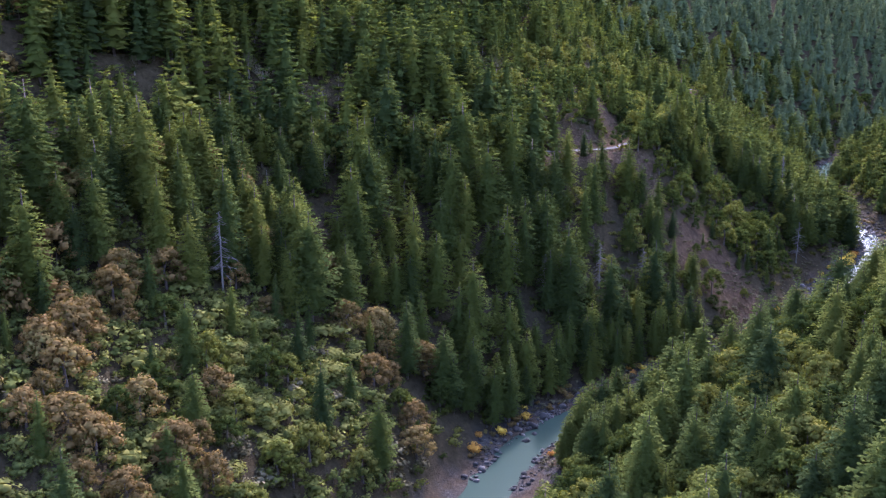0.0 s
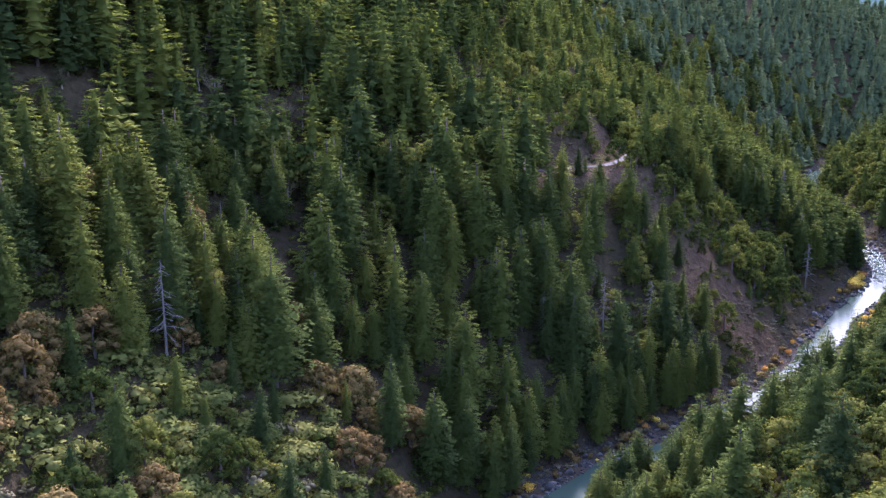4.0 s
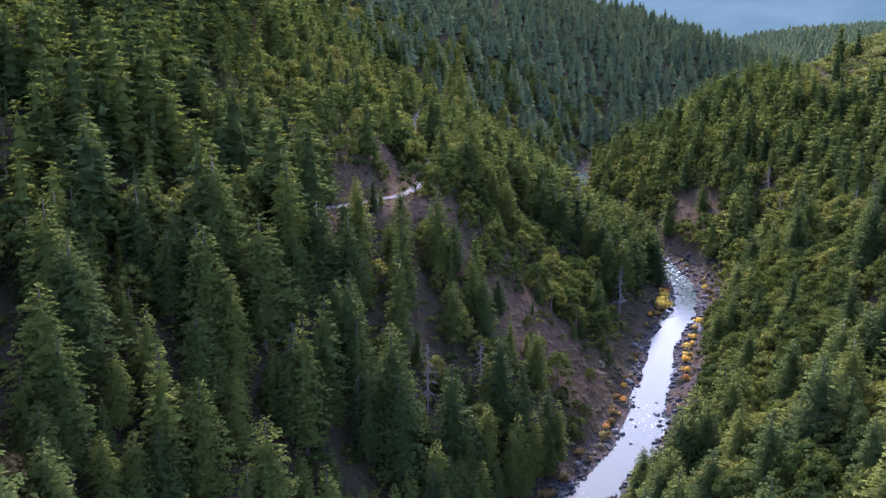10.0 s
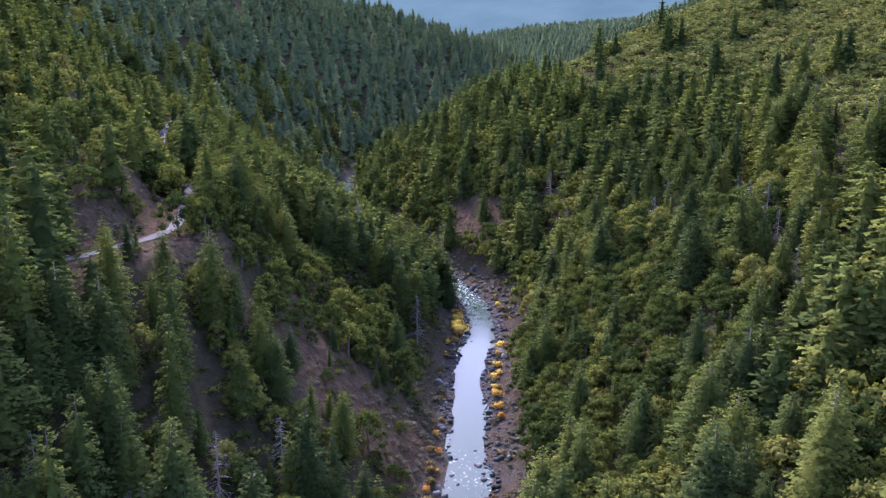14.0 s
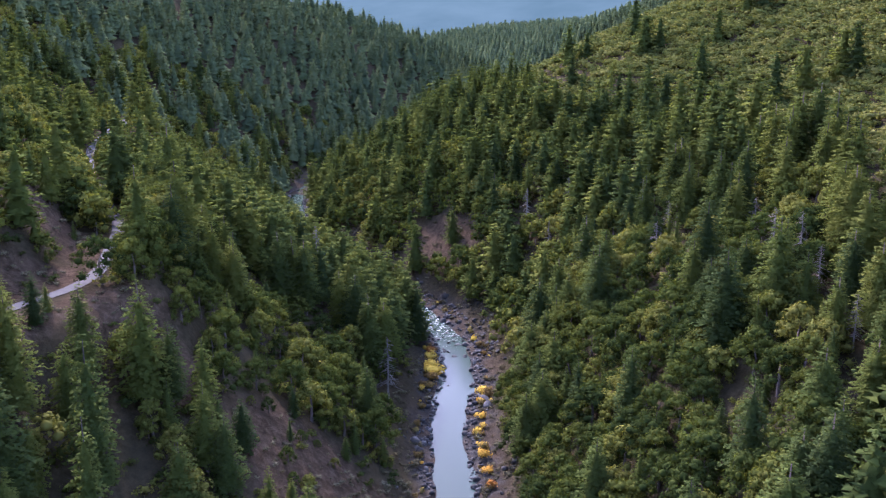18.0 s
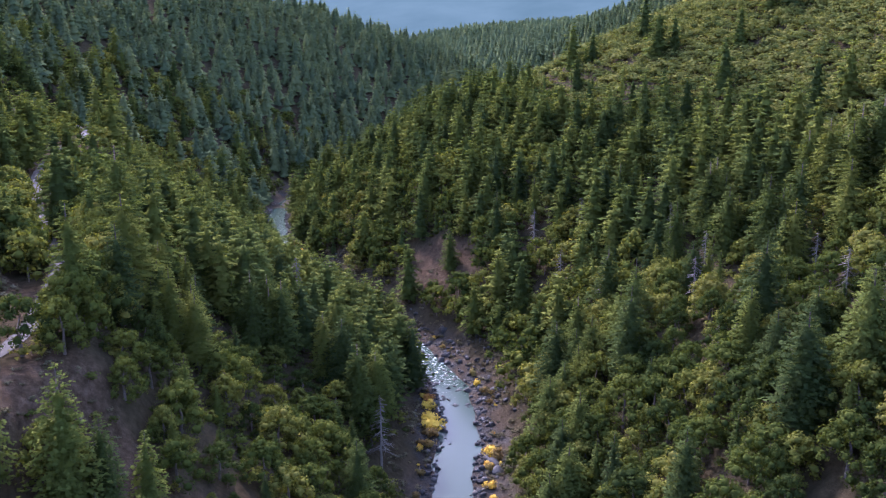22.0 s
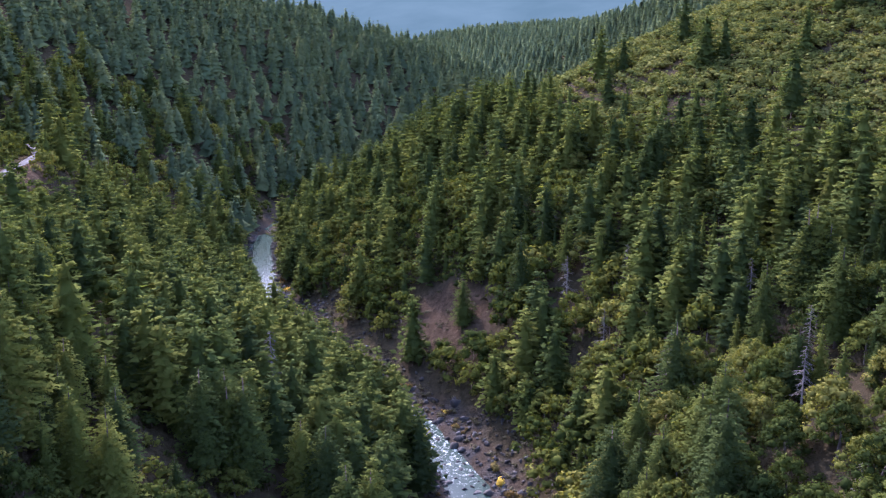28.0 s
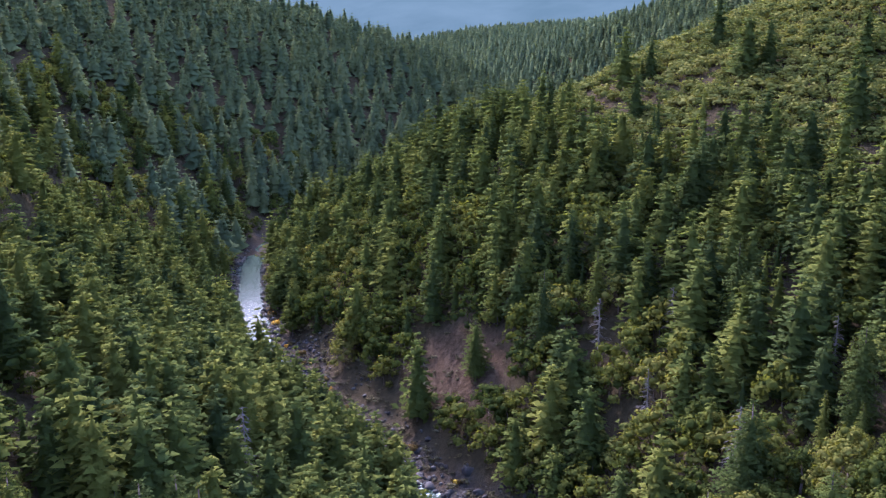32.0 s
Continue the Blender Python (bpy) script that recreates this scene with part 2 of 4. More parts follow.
def bank(par, s, d):
    p = {k: np.interp(s, STATION, v) for k, v in par.items()}
    d0 = RIVER_HALF + p["shelf"]
    z = np.where(d < RIVER_HALF, -1.2 + 1.25 * d / RIVER_HALF, 0.05 + (d - RIVER_HALF) * 0.16)
    up = np.clip(d - d0, 0, None)
    e = p["ease"] - d0
    low = np.minimum(up, e) * p["low"]
    z = np.minimum(z, 0.05 + p["shelf"] * 0.16) + low + np.clip(up - e, 0, None) * p["high"]
    c = p["crest"]
    over = np.clip(z - 0.5 * c, 0, None)
    return np.minimum(z, 0.5 * c) + 0.5 * c * (1 - np.exp(-over / (0.5 * c)))


def smooth_rows(z, k, axis):
    pad = [(0, 0), (0, 0)]
    pad[axis] = (k, k)
    c = np.cumsum(np.pad(z, pad, mode="edge"), axis=axis)
    n = z.shape[axis]
    hi = np.take(c, range(2 * k, 2 * k + n), axis=axis)
    lo = np.concatenate([np.zeros_like(np.take(c, [0], axis=axis)), np.take(c, range(0, n - 1), axis=axis)], axis=axis)
    return (hi - lo) / (2 * k + 1)


def wobble(x, y, size, seed):
    """Smooth value noise, -1 to 1, on a lattice of the given size."""
    u, v = x / size + 37.7 * seed, y / size + 91.3 * seed
    i, j = np.floor(u), np.floor(v)
    f, g = u - i, v - j
    f, g = f * f * (3 - 2 * f), g * g * (3 - 2 * g)

    def h(a, b):
        r = np.sin(a * 127.1 + b * 311.7 + seed * 74.7) * 43758.5453
        return 2 * (r - np.floor(r)) - 1
    return (h(i, j) * (1 - f) + h(i + 1, j) * f) * (1 - g) + (h(i, j + 1) * (1 - f) + h(i + 1, j + 1) * f) * g


STEP = 4.0
GX, GY = np.arange(-640, 1500.1, STEP), np.arange(-240, 2300.1, STEP)


def valley():
    x, y = np.meshgrid(GX, GY)
    s, d = river_coords(x, y)
    z = np.where(d >= 0, bank(LEFT, s, np.abs(d)), bank(RIGHT, s, np.abs(d)))
    soft = z
    for _ in range(2):
        soft = smooth_rows(smooth_rows(soft, 3, 0), 3, 1)
    wide = soft
    for _ in range(2):
        wide = smooth_rows(smooth_rows(wide, 8, 0), 8, 1)
    a = np.clip((np.abs(d) - 22) / 40, 0, 1)
    b = np.clip((np.abs(d) - 120) / 160, 0, 1)
    z = z * (1 - a) + a * (soft * (1 - b) + wide * b)
    rough = np.clip((np.abs(d) - 10) / 40, 0, 1)
    z = z + rough * (wobble(x, y, 46, 1) * 2.6 + wobble(x, y, 19, 2) * 1.1 + wobble(x, y, 9, 3) * 0.5)
    # an uneven waterline
    edge = np.clip(1 - np.abs(np.abs(d) - 7.5) / 6, 0, 1)
    z = z + edge * (wobble(x, y, 13, 21) * 0.45 + wobble(x, y, 7, 22) * 0.4)
    # the bed of the road, cut into the slope
    line = np.array(ROAD_LINE, float)
    for (ax, ay, az), (bx, by, bz) in zip(line[:-1], line[1:]):
        ux, uy = bx - ax, by - ay
        t = np.clip(((x - ax) * ux + (y - ay) * uy) / (ux * ux + uy * uy), 0, 1)
        q = np.hypot(x - ax - t * ux, y - ay - t * uy)
        w = np.clip((24 - q) / 19.5, 0, 1)
        w = w * w * (3 - 2 * w)
        z = z * (1 - w) + w * (az + t * (bz - az))
    return z


HEIGHT = valley()


def ground_z(x, y):
    x, y = np.asarray(x, float), np.asarray(y, float)
    u = np.clip((x - GX[0]) / STEP, 0, len(GX) - 1.001)
    v = np.clip((y - GY[0]) / STEP, 0, len(GY) - 1.001)
    i, j = u.astype(int), v.astype(int)
    f, g = u - i, v - j
    return (HEIGHT[j, i] * (1 - f) + HEIGHT[j, i + 1] * f) * (1 - g) + (HEIGHT[j + 1, i] * (1 - f) + HEIGHT[j + 1, i + 1] * f) * g


def tri_mesh(name, verts, tris, mats, index=None, tint=None, smooth=False, out=None):
    me = bpy.data.meshes.new(name)
    verts, tris = np.asarray(verts, np.float32), np.asarray(tris, np.int32)
    if out is not None:
        # wind every leaf to face the way its crown does
        out = np.asarray(out, np.float32)
        p = verts[tris]
        wrong = np.einsum("ij,ij->i", np.cross(p[:, 1] - p[:, 0], p[:, 2] - p[:, 0]), out[tris].sum(1)) < 0
        tris = np.where(wrong[:, None], tris[:, ::-1], tris)
    me.vertices.add(len(verts))
    me.vertices.foreach_set("co", verts.ravel())
    me.loops.add(tris.size)
    me.loops.foreach_set("vertex_index", tris.ravel())
    me.polygons.add(len(tris))
    me.polygons.foreach_set("loop_start", np.arange(0, tris.size, 3, dtype=np.int32))
    me.polygons.foreach_set("loop_total", np.full(len(tris), 3, np.int32))
    for m in mats:
        me.materials.append(m)
    if index is not None:
        me.polygons.foreach_set("material_index", np.asarray(index, np.int32))
    if smooth:
        me.polygons.foreach_set("use_smooth", np.ones(len(tris), bool))
    if tint is not None:
        me.attributes.new("tint", "FLOAT", "POINT").data.foreach_set("value", np.asarray(tint, np.float32))
    me.update(calc_edges=True)
    if out is not None:
        me.attributes.new("custom_normal", "FLOAT_VECTOR", "POINT").data.foreach_set("vector", out.ravel())
        me.update()
    return me


def grid_tris(nx, ny):
    i = np.arange(nx * ny).reshape(ny, nx)
    a, b, c, e = i[:-1, :-1].ravel(), i[:-1, 1:].ravel(), i[1:, 1:].ravel(), i[1:, :-1].ravel()
    return np.concatenate([np.stack([a, b, c], 1), np.stack([a, c, e], 1)])


# open ground: x, y, radius along x, radius along y, turn
CLEAR = [(115, 413, 21, 16, 50), (134, 402, 20, 8, 54), (90, 430, 11, 10, 0), (66, 458, 20, 8, 28), (82, 439, 15, 8, 25), (50, 424, 22, 7, 32), (286, 592, 12, 23, -6), (341, 430, 18, 11, 40),
         (-40, 320, 11, 1.6, -66), (28, 308, 10, 5, 35), (152, 658, 9, 17, -30), (172, 706, 10, 24, -30), (84, 492, 12, 17, 10)]


def cleared(x, y):
    c = np.zeros(np.shape(x))
    for cx, cy, rx, ry, turn in CLEAR:
        a = radians(turn)
        u, v = (x - cx) * math.cos(a) + (y - cy) * math.sin(a), -(x - cx) * math.sin(a) + (y - cy) * math.cos(a)
        c = np.maximum(c, 1.25 - np.sqrt((u / rx) ** 2 + (v / ry) ** 2))
    return np.clip(c * 3, 0, 1)


def build_ground():
    far = np.array([700, 260, 120, 60, 25, 10]) * 3.2
    xs = np.concatenate([GX[0] - far, GX[::5], GX[-1] + far[::-1]])
    ys = np.concatenate([GY[0] - far, GY[::5], GY[-1] + far[::-1]])
    inx, iny = GX[(GX > -120) & (GX < 340)], GY[(GY > 230) & (GY < 820)]
    xs = np.unique(np.concatenate([xs, inx]))
    ys = np.unique(np.concatenate([ys, iny]))
    x, y = np.meshgrid(xs, ys)
    z = ground_z(x, y)
    me = tri_mesh("ground", np.stack([x.ravel(), y.ravel(), z.ravel()], 1), grid_tris(len(xs), len(ys)), [SOIL], smooth=True)
    s, d = river_coords(x, y)
    shelf = np.where(d > 0, np.interp(s, STATION, LEFT["shelf"]), np.interp(s, STATION, RIGHT["shelf"])) + RIVER_HALF
    shore = np.clip((shelf + 3 + 3 * wobble(x, y, 9, 8) - np.abs(d)) / 4, 0, 1)
    me.attributes.new("open", "FLOAT", "POINT").data.foreach_set("value", cleared(x, y).ravel().astype(np.float32))
    me.attributes.new("shore", "FLOAT", "POINT").data.foreach_set("value", shore.ravel().astype(np.float32))
    tagged(new("ground", me), "steep brown canyon hillsides of bare soil and leaf litter", "ground", kind="structure")


def build_water():
    pts, rap = [], []
    cut = np.arange(0, ALONG[-1] - 300, 4.0)
    cx, cy = np.interp(cut, ALONG, RIVER[:, 0]), np.interp(cut, ALONG, RIVER[:, 1])
    k = np.ones(5) / 5
    cx[2:-2], cy[2:-2] = np.convolve(cx, k, "valid"), np.convolve(cy, k, "valid")
    tx, ty = np.gradient(cx), np.gradient(cy)
    n = np.hypot(tx, ty)
    off = np.linspace(-9.5, 9.5, 7)
    x = cx[:, None] - (ty / n)[:, None] * off
    y = cy[:, None] + (tx / n)[:, None] * off
    wild = np.interp(cut, [0, 360, 400, 470, 500, 520, 545, 560, 590, 600, 655, 668, 690, 720, 760, 800, 870, 905, 930, 945, 985, 1000, 1040, 1060],
                     [.5, .3, .5, .78, .78, .66, .9, .88, .66, .12, .10, .5, .75, .95, 1, 1, .9, .95, .9, .9, .6, .3, .25, .4])
    me = tri_mesh("river", np.stack([x.ravel(), y.ravel(), np.zeros(x.size)], 1), grid_tris(7, len(cut)), [WATER], smooth=True)
    me.attributes.new("rapid", "FLOAT", "POINT").data.foreach_set("value", np.repeat(wild, 7).astype(np.float32))
    tagged(new("river", me), "green mountain river with white rapids and a still pool", "river", kind="structure")


def build_road():
    line = np.array(ROAD_LINE, float)
    u = np.concatenate([[0], np.cumsum(np.hypot(*np.diff(line[:, :2], axis=0).T))])
    c = np.arange(0, u[-1], 4.0)
    p = np.stack([np.interp(c, u, line[:, k]) for k in range(3)], 1)
    k = np.ones(7) / 7
    p[3:-3] = np.stack([np.convolve(p[:, i], k, "valid") for i in range(3)], 1)
    t = np.gradient(p[:, :2], axis=0)
    t /= np.hypot(t[:, 0], t[:, 1])[:, None]
    off = np.linspace(-1.9, 1.9, 3)
    x, y = p[:, :1] - t[:, 1:] * off, p[:, 1:2] + t[:, :1] * off
    z = np.maximum(ground_z(x, y), p[:, 2:] - 0.4) + 0.18
    me = tri_mesh("road", np.stack([x.ravel(), y.ravel(), z.ravel()], 1), grid_tris(3, len(c)), [ROAD], smooth=True)
    tagged(new("road", me), "pale gravel road cut into the forested slope", "road", kind="structure")


build_ground()
build_water()
build_road()


def build_far_range():
    """The hazy mountain range that closes the valley, kilometres away."""
    m, t, bsdf = nodes_of("glowing_haze_mountain")
    # the range glows by itself: hazy daylight is put into its colour
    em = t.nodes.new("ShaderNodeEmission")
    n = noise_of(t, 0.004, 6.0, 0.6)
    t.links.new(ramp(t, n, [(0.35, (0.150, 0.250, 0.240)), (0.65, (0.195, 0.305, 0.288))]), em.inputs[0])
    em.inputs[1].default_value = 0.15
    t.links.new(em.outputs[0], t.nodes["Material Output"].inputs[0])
    a = np.radians(np.linspace(-30, 85, 60))
    up = np.linspace(0, 1, 10)
    A, U = np.meshgrid(a, up)
    R = 2150 + 1900 * U
    crest = 460 + 120 * np.sin(A * 9) + 50 * np.sin(A * 23 + 1)
    z = crest * U ** 1.2 + 18 * np.sin(A * 60 + U * 9) * U - 30
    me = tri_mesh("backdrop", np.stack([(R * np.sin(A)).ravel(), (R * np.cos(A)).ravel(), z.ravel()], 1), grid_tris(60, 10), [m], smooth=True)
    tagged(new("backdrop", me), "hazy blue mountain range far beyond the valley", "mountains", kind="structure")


build_far_range()


# ---------------------------------------------------------------- tree shapes, one metre high
def tube(points, radii, sides=5):
    v, f = [], []
    for p, r in zip(points, radii):
        for k in range(sides):
            a = 2 * math.pi * k / sides
            v.append((p[0] + r * math.cos(a), p[1] + r * math.sin(a), p[2]))
    for j in range(len(points) - 1):
        for k in range(sides):
            a, b = j * sides + k, j * sides + (k + 1) % sides
            f += [(a, b, b + sides), (a, b + sides, a + sides)]
    return v, f


def stick(v, f, p, q, r):
    """A thin three-sided tapering limb from p to q."""
    p, q = Vector(p), Vector(q)
    a = (q - p).orthogonal().normalized() * r
    b = (q - p).normalized().cross(a)
    n = len(v)
    for k in range(3):
        w = 2 * math.pi * k / 3
        v.append(tuple(p + a * math.cos(w) + b * math.sin(w)))
    v.append(tuple(q))
    f += [(n, n + 1, n + 3), (n + 1, n + 2, n + 3), (n + 2, n, n + 3)]


def outward(rng, x, y, z, loose):
    """A direction out of the crown, a little out of true."""
    n = Vector((x + loose * (rng.random() - 0.5), y + loose * (rng.random() - 0.5), z + loose * (rng.random() - 0.5)))
    return tuple(n.normalized())


def fir_crown(rng, whorls, arms, wide, bottom, step, size, sparse=0.0, shape=0.8, tiers=10, inner=0.46, sides=7, loose=1.0):
    """Boughs in loose whorls that clump unevenly, each a drooping fan of short soft sprays, round a thin dim core."""
    v, f, o = [], [], []
    bulge = [[0.82 + 0.30 * rng.random() for _ in range(9)] for _ in range(12)]
    for w in range(whorls):
        h = bottom + (0.985 - bottom) * ((w + 0.8 * rng.random()) / whorls)
        taper = 1 - (h - bottom) / (1 - bottom)
        reach = wide * (taper ** shape) * (0.90 + 0.20 * rng.random()) + 0.012
        if taper > 0.78:
            reach *= 1 - (taper - 0.78) * 2.0
        turn = rng.random() * 6.28
        count = arms if taper > 0.15 else max(3, arms - 2)
        for k in range(count):
            if rng.random() < sparse:
                continue
            a = turn + 6.283 * (k + 0.8 * rng.random()) / count
            L = reach * (0.80 + 0.28 * rng.random()) * bulge[min(11, int(h * 12))][int(a / 6.283 * 9) % 9]
            c, s = math.cos(a), math.sin(a)
            z = h + 0.025 * (rng.random() - 0.5)
            rise, drop = L * 0.40 * (1 - taper), L * (0.05 + 0.30 * taper + 0.25 * rng.random())
            twigs = max(2 if step < 0.2 else 1, int(L / step + 0.5))
            for q in range(twigs):
                t = 0.30 + 0.70 * (q + rng.random()) / twigs
                side = (rng.random() - 0.5) * 0.5 * L
                px, py, pz = c * L * t - s * side, s * L * t + c * side, z + rise * t - drop * t * t - 0.3 * abs(side)
                for g in (-1, 1):
                    b = a + g * (0.3 + 1.1 * rng.random())
                    n = size * (0.6 + 0.8 * rng.random()) * (0.55 + 0.45 * min(1.0, 2.2 * taper))
                    e = n * (0.34 + 0.30 * rng.random())
                    cb, sb = math.cos(b), math.sin(b)
                    tip = n * (0.22 - 0.70 * rng.random())
                    tilt = e * (rng.random() - 0.5) * 1.6
                    i = len(v)
                    v += [(px + sb * e - cb * 0.3 * n, py - cb * e - sb * 0.3 * n, pz + tilt), (px - sb * e - cb * 0.3 * n, py + cb * e - sb * 0.3 * n, pz - tilt), (px + cb * n * 0.8, py + sb * n * 0.8, pz + tip)]
                    f.append((i, i + 1, i + 2))
                    low = outward(rng, c * 0.6, s * 0.6, 0.55, 1.1 * loose)
                    o += [low, low, outward(rng, c * 0.85, s * 0.85, 0.55, loose)]
    skirts(rng, v, f, o, tiers, sides, wide * inner, bottom, shape, 0.8, 0.80)
    return v, f, o


def skirts(rng, v, f, o, tiers, sides, wide, bottom, shape, loose=1.1, top=0.93):
    """The thick inside of the crown: ragged layers that hang one over the other."""
    for j in range(tiers):
        h = bottom + (top - bottom) * (j + 0.3 * rng.random()) / tiers
        taper = 1 - (h - bottom) / (1 - bottom)
        R = wide * taper ** shape * (0.55 + 0.45 * taper) * (0.9 + 0.2 * rng.random()) + 0.004
        turn = rng.random() * 6.28
        i = len(v)
        v.append((0, 0, min(1.0, h + 1.7 * (top - bottom) / tiers)))
        o.append((0.0, 0.0, 1.0))
        n = 2 * sides
        for k in range(n):
            a = turn + 6.283 * (k + 0.4 * rng.random()) / n
            r = R * ((1.05 if k % 2 else 0.6) + 0.35 * rng.random())
            v.append((math.cos(a) * r, math.sin(a) * r, h + (0.25 - 0.7 * rng.random()) * R))
            o.append(outward(rng, math.cos(a) * 0.9, math.sin(a) * 0.9, 0.45, loose))
        f += [(i, i + 1 + k, i + 1 + (k + 1) % n) for k in range(n)]


def cone_crown(rng, tiers, sides, wide):
    v, f, o = [], [], []
    skirts(rng, v, f, o, tiers, sides, wide, 0.05, 0.85, 0.5)
    return v, f, o


def no_trunk(rng):
    return tube([(0, 0, -0.05), (0, 0, 0.3)], [0.014, 0.011], 3)


def leaf_ball(rng, v, f, o, c, r, count, size, squash=0.8):
    """A clump: small leaf sprays spread over a lumpy round form, facing outwards at odd angles."""
    for _ in range(count):
        z = rng.random() * 1.75 - 0.75
        a = rng.random() * 6.283
        q = math.sqrt(max(0.0, 1 - z * z))
        n = Vector((q * math.cos(a), q * math.sin(a), z))
        p = Vector(c) + Vector((n.x, n.y, n.z * squash)) * r * (0.78 + 0.34 * rng.random())
        o += [outward(rng, n.x + 0.5 * c[0], n.y + 0.5 * c[1], n.z + 0.25, 0.9)] * 3
        n = (n + 1.1 * Vector((rng.random() - 0.5, rng.random() - 0.5, rng.random() - 0.3))).normalized()
        u = n.orthogonal().normalized()
        w = n.cross(u)
        t = rng.random() * 6.283
        u, w = u * math.cos(t) + w * math.sin(t), w * math.cos(t) - u * math.sin(t)
        k = size * (0.7 + 0.7 * rng.random())
        i = len(v)
        v += [tuple(p - u * k * 0.7 - w * k * 0.7), tuple(p + u * k * 0.8 - w * k * 0.5), tuple(p + w * k)]
        f.append((i, i + 1, i + 2))


GOLD = (1 + 5 ** 0.5) / 2
ICO = [Vector(p).normalized() for p in ((-1, GOLD, 0), (1, GOLD, 0), (-1, -GOLD, 0), (1, -GOLD, 0), (0, -1, GOLD), (0, 1, GOLD), (0, -1, -GOLD), (0, 1, -GOLD), (GOLD, 0, -1), (GOLD, 0, 1), (-GOLD, 0, -1), (-GOLD, 0, 1))]
ICO_FACES = [(0, 11, 5), (0, 5, 1), (0, 1, 7), (0, 7, 10), (0, 10, 11), (1, 5, 9), (5, 11, 4), (11, 10, 2), (10, 7, 6), (7, 1, 8),
             (3, 9, 4), (3, 4, 2), (3, 2, 6), (3, 6, 8), (3, 8, 9), (4, 9, 5), (2, 4, 11), (6, 2, 10), (8, 6, 7), (9, 8, 1)]


def core(rng, v, f, o, c, r, squash=0.8):
    """The dim inside of a clump: a small uneven lump."""
    i = len(v)
    for d in ICO:
        k = r * (0.8 + 0.35 * rng.random())
        v.append((c[0] + d.x * k, c[1] + d.y * k, c[2] + d.z * k * squash))
        o.append((d.x, d.y, d.z))
    f += [(i + a, i + b, i + e) for a, b, e in ICO_FACES]


def oak_crown(rng, lobes, leaves, size, wide=0.42):
    """A broad dome of many small rounded lumps."""
    v, f, o = [], [], []
    for k in range(lobes):
        a = 6.283 * (k * 0.618 + 0.1 * rng.random())
        t = (k + 0.5) / lobes
        r = wide * math.sqrt(t) * (0.80 + 0.25 * rng.random())
        z = 0.90 - 0.66 * t ** 1.3 + 0.11 * (rng.random() - 0.5)
        lr = (0.26 + 0.24 * rng.random()) / lobes ** 0.38
        c = (math.cos(a) * r, math.sin(a) * r, z - lr * 0.3)
        core(rng, v, f, o, c, lr * 0.58, 0.95)
        leaf_ball(rng, v, f, o, c, lr, leaves, size, 0.95)
    return v, f, o


def bush_crown(rng, lobes, leaves, size):
    v, f, o = [], [], []
    for k in range(lobes):
        a, r = 6.283 * rng.random(), 0.42 * math.sqrt((k + 0.3) / lobes)
        lr = 0.26 + 0.12 * rng.random()
        c = (math.cos(a) * r, math.sin(a) * r, 0.35 + 0.28 * rng.random())
        core(rng, v, f, o, c, lr * 0.50, 0.9)
        leaf_ball(rng, v, f, o, c, lr, leaves, size, 0.9)
    return v, f, o


def fir_trunk(rng, low=0.0):
    return tube([(0, 0, -0.05), (0, 0, 0.25), (0.004, 0, 0.6), (0, 0, 0.96)], [0.016, 0.013, 0.008, 0.002])


def oak_trunk(rng):
    a = rng.random() * 6.28
    c, q = math.cos(a) * 0.03, math.sin(a) * 0.03
    return tube([(0, 0, -0.06), (c * 0.4, q * 0.4, 0.2), (c, q, 0.42), (-c, -q, 0.66)], [0.034, 0.026, 0.019, 0.006], 6)


def snag_limbs(rng, count=64):
    v, f = [], []
    for k in range(count):
        h = 0.25 + 0.72 * (k + rng.random()) / count
        a = rng.random() * 6.283
        L = 0.22 * (1.08 - h) ** 0.7 * (0.5 + 0.8 * rng.random())
        tip = (math.cos(a) * L, math.sin(a) * L, h - L * (0.1 + 0.5 * rng.random()))
        stick(v, f, (0, 0, h), tip, 0.0050)
        for _ in range(3):
            q = 0.35 + 0.55 * rng.random()
            b = a + (rng.random() - 0.5) * 2.2
            m = (tip[0] * q, tip[1] * q, h + (tip[2] - h) * q)
            stick(v, f, m, (m[0] + math.cos(b) * L * 0.4, m[1] + math.sin(b) * L * 0.4, m[2] - L * 0.18), 0.0044)
    return v, f


def bare_crown(rng, limbs):
    """A leafless crown: limbs that fork into a haze of fine twigs."""
    v, f = [], []
    for k in range(limbs):
        a, r, h = rng.random() * 6.283, 0.34 * math.sqrt(rng.random()), 0.55 + 0.40 * rng.random()
        tip = Vector((math.cos(a) * r, math.sin(a) * r, h * (1 - 0.35 * r)))
        base = Vector((tip.x * 0.15, tip.y * 0.15, 0.25 + 0.2 * rng.random()))
        stick(v, f, base, tip, 0.010)
        for _ in range(5):
            q = base.lerp(tip, 0.4 + 0.6 * rng.random())
            stick(v, f, q, q + Vector((rng.random() - 0.5, rng.random() - 0.5, 0.15 + 0.5 * rng.random())) * 0.22, 0.0055)
    return v, f


def radial(v):
    """Directions away from the stem, for trunks and bare limbs."""
    n = np.array(v, float) + (1e-4, 0, 0)
    n[:, 2] = 0.02
    return n / np.linalg.norm(n, axis=1)[:, None]


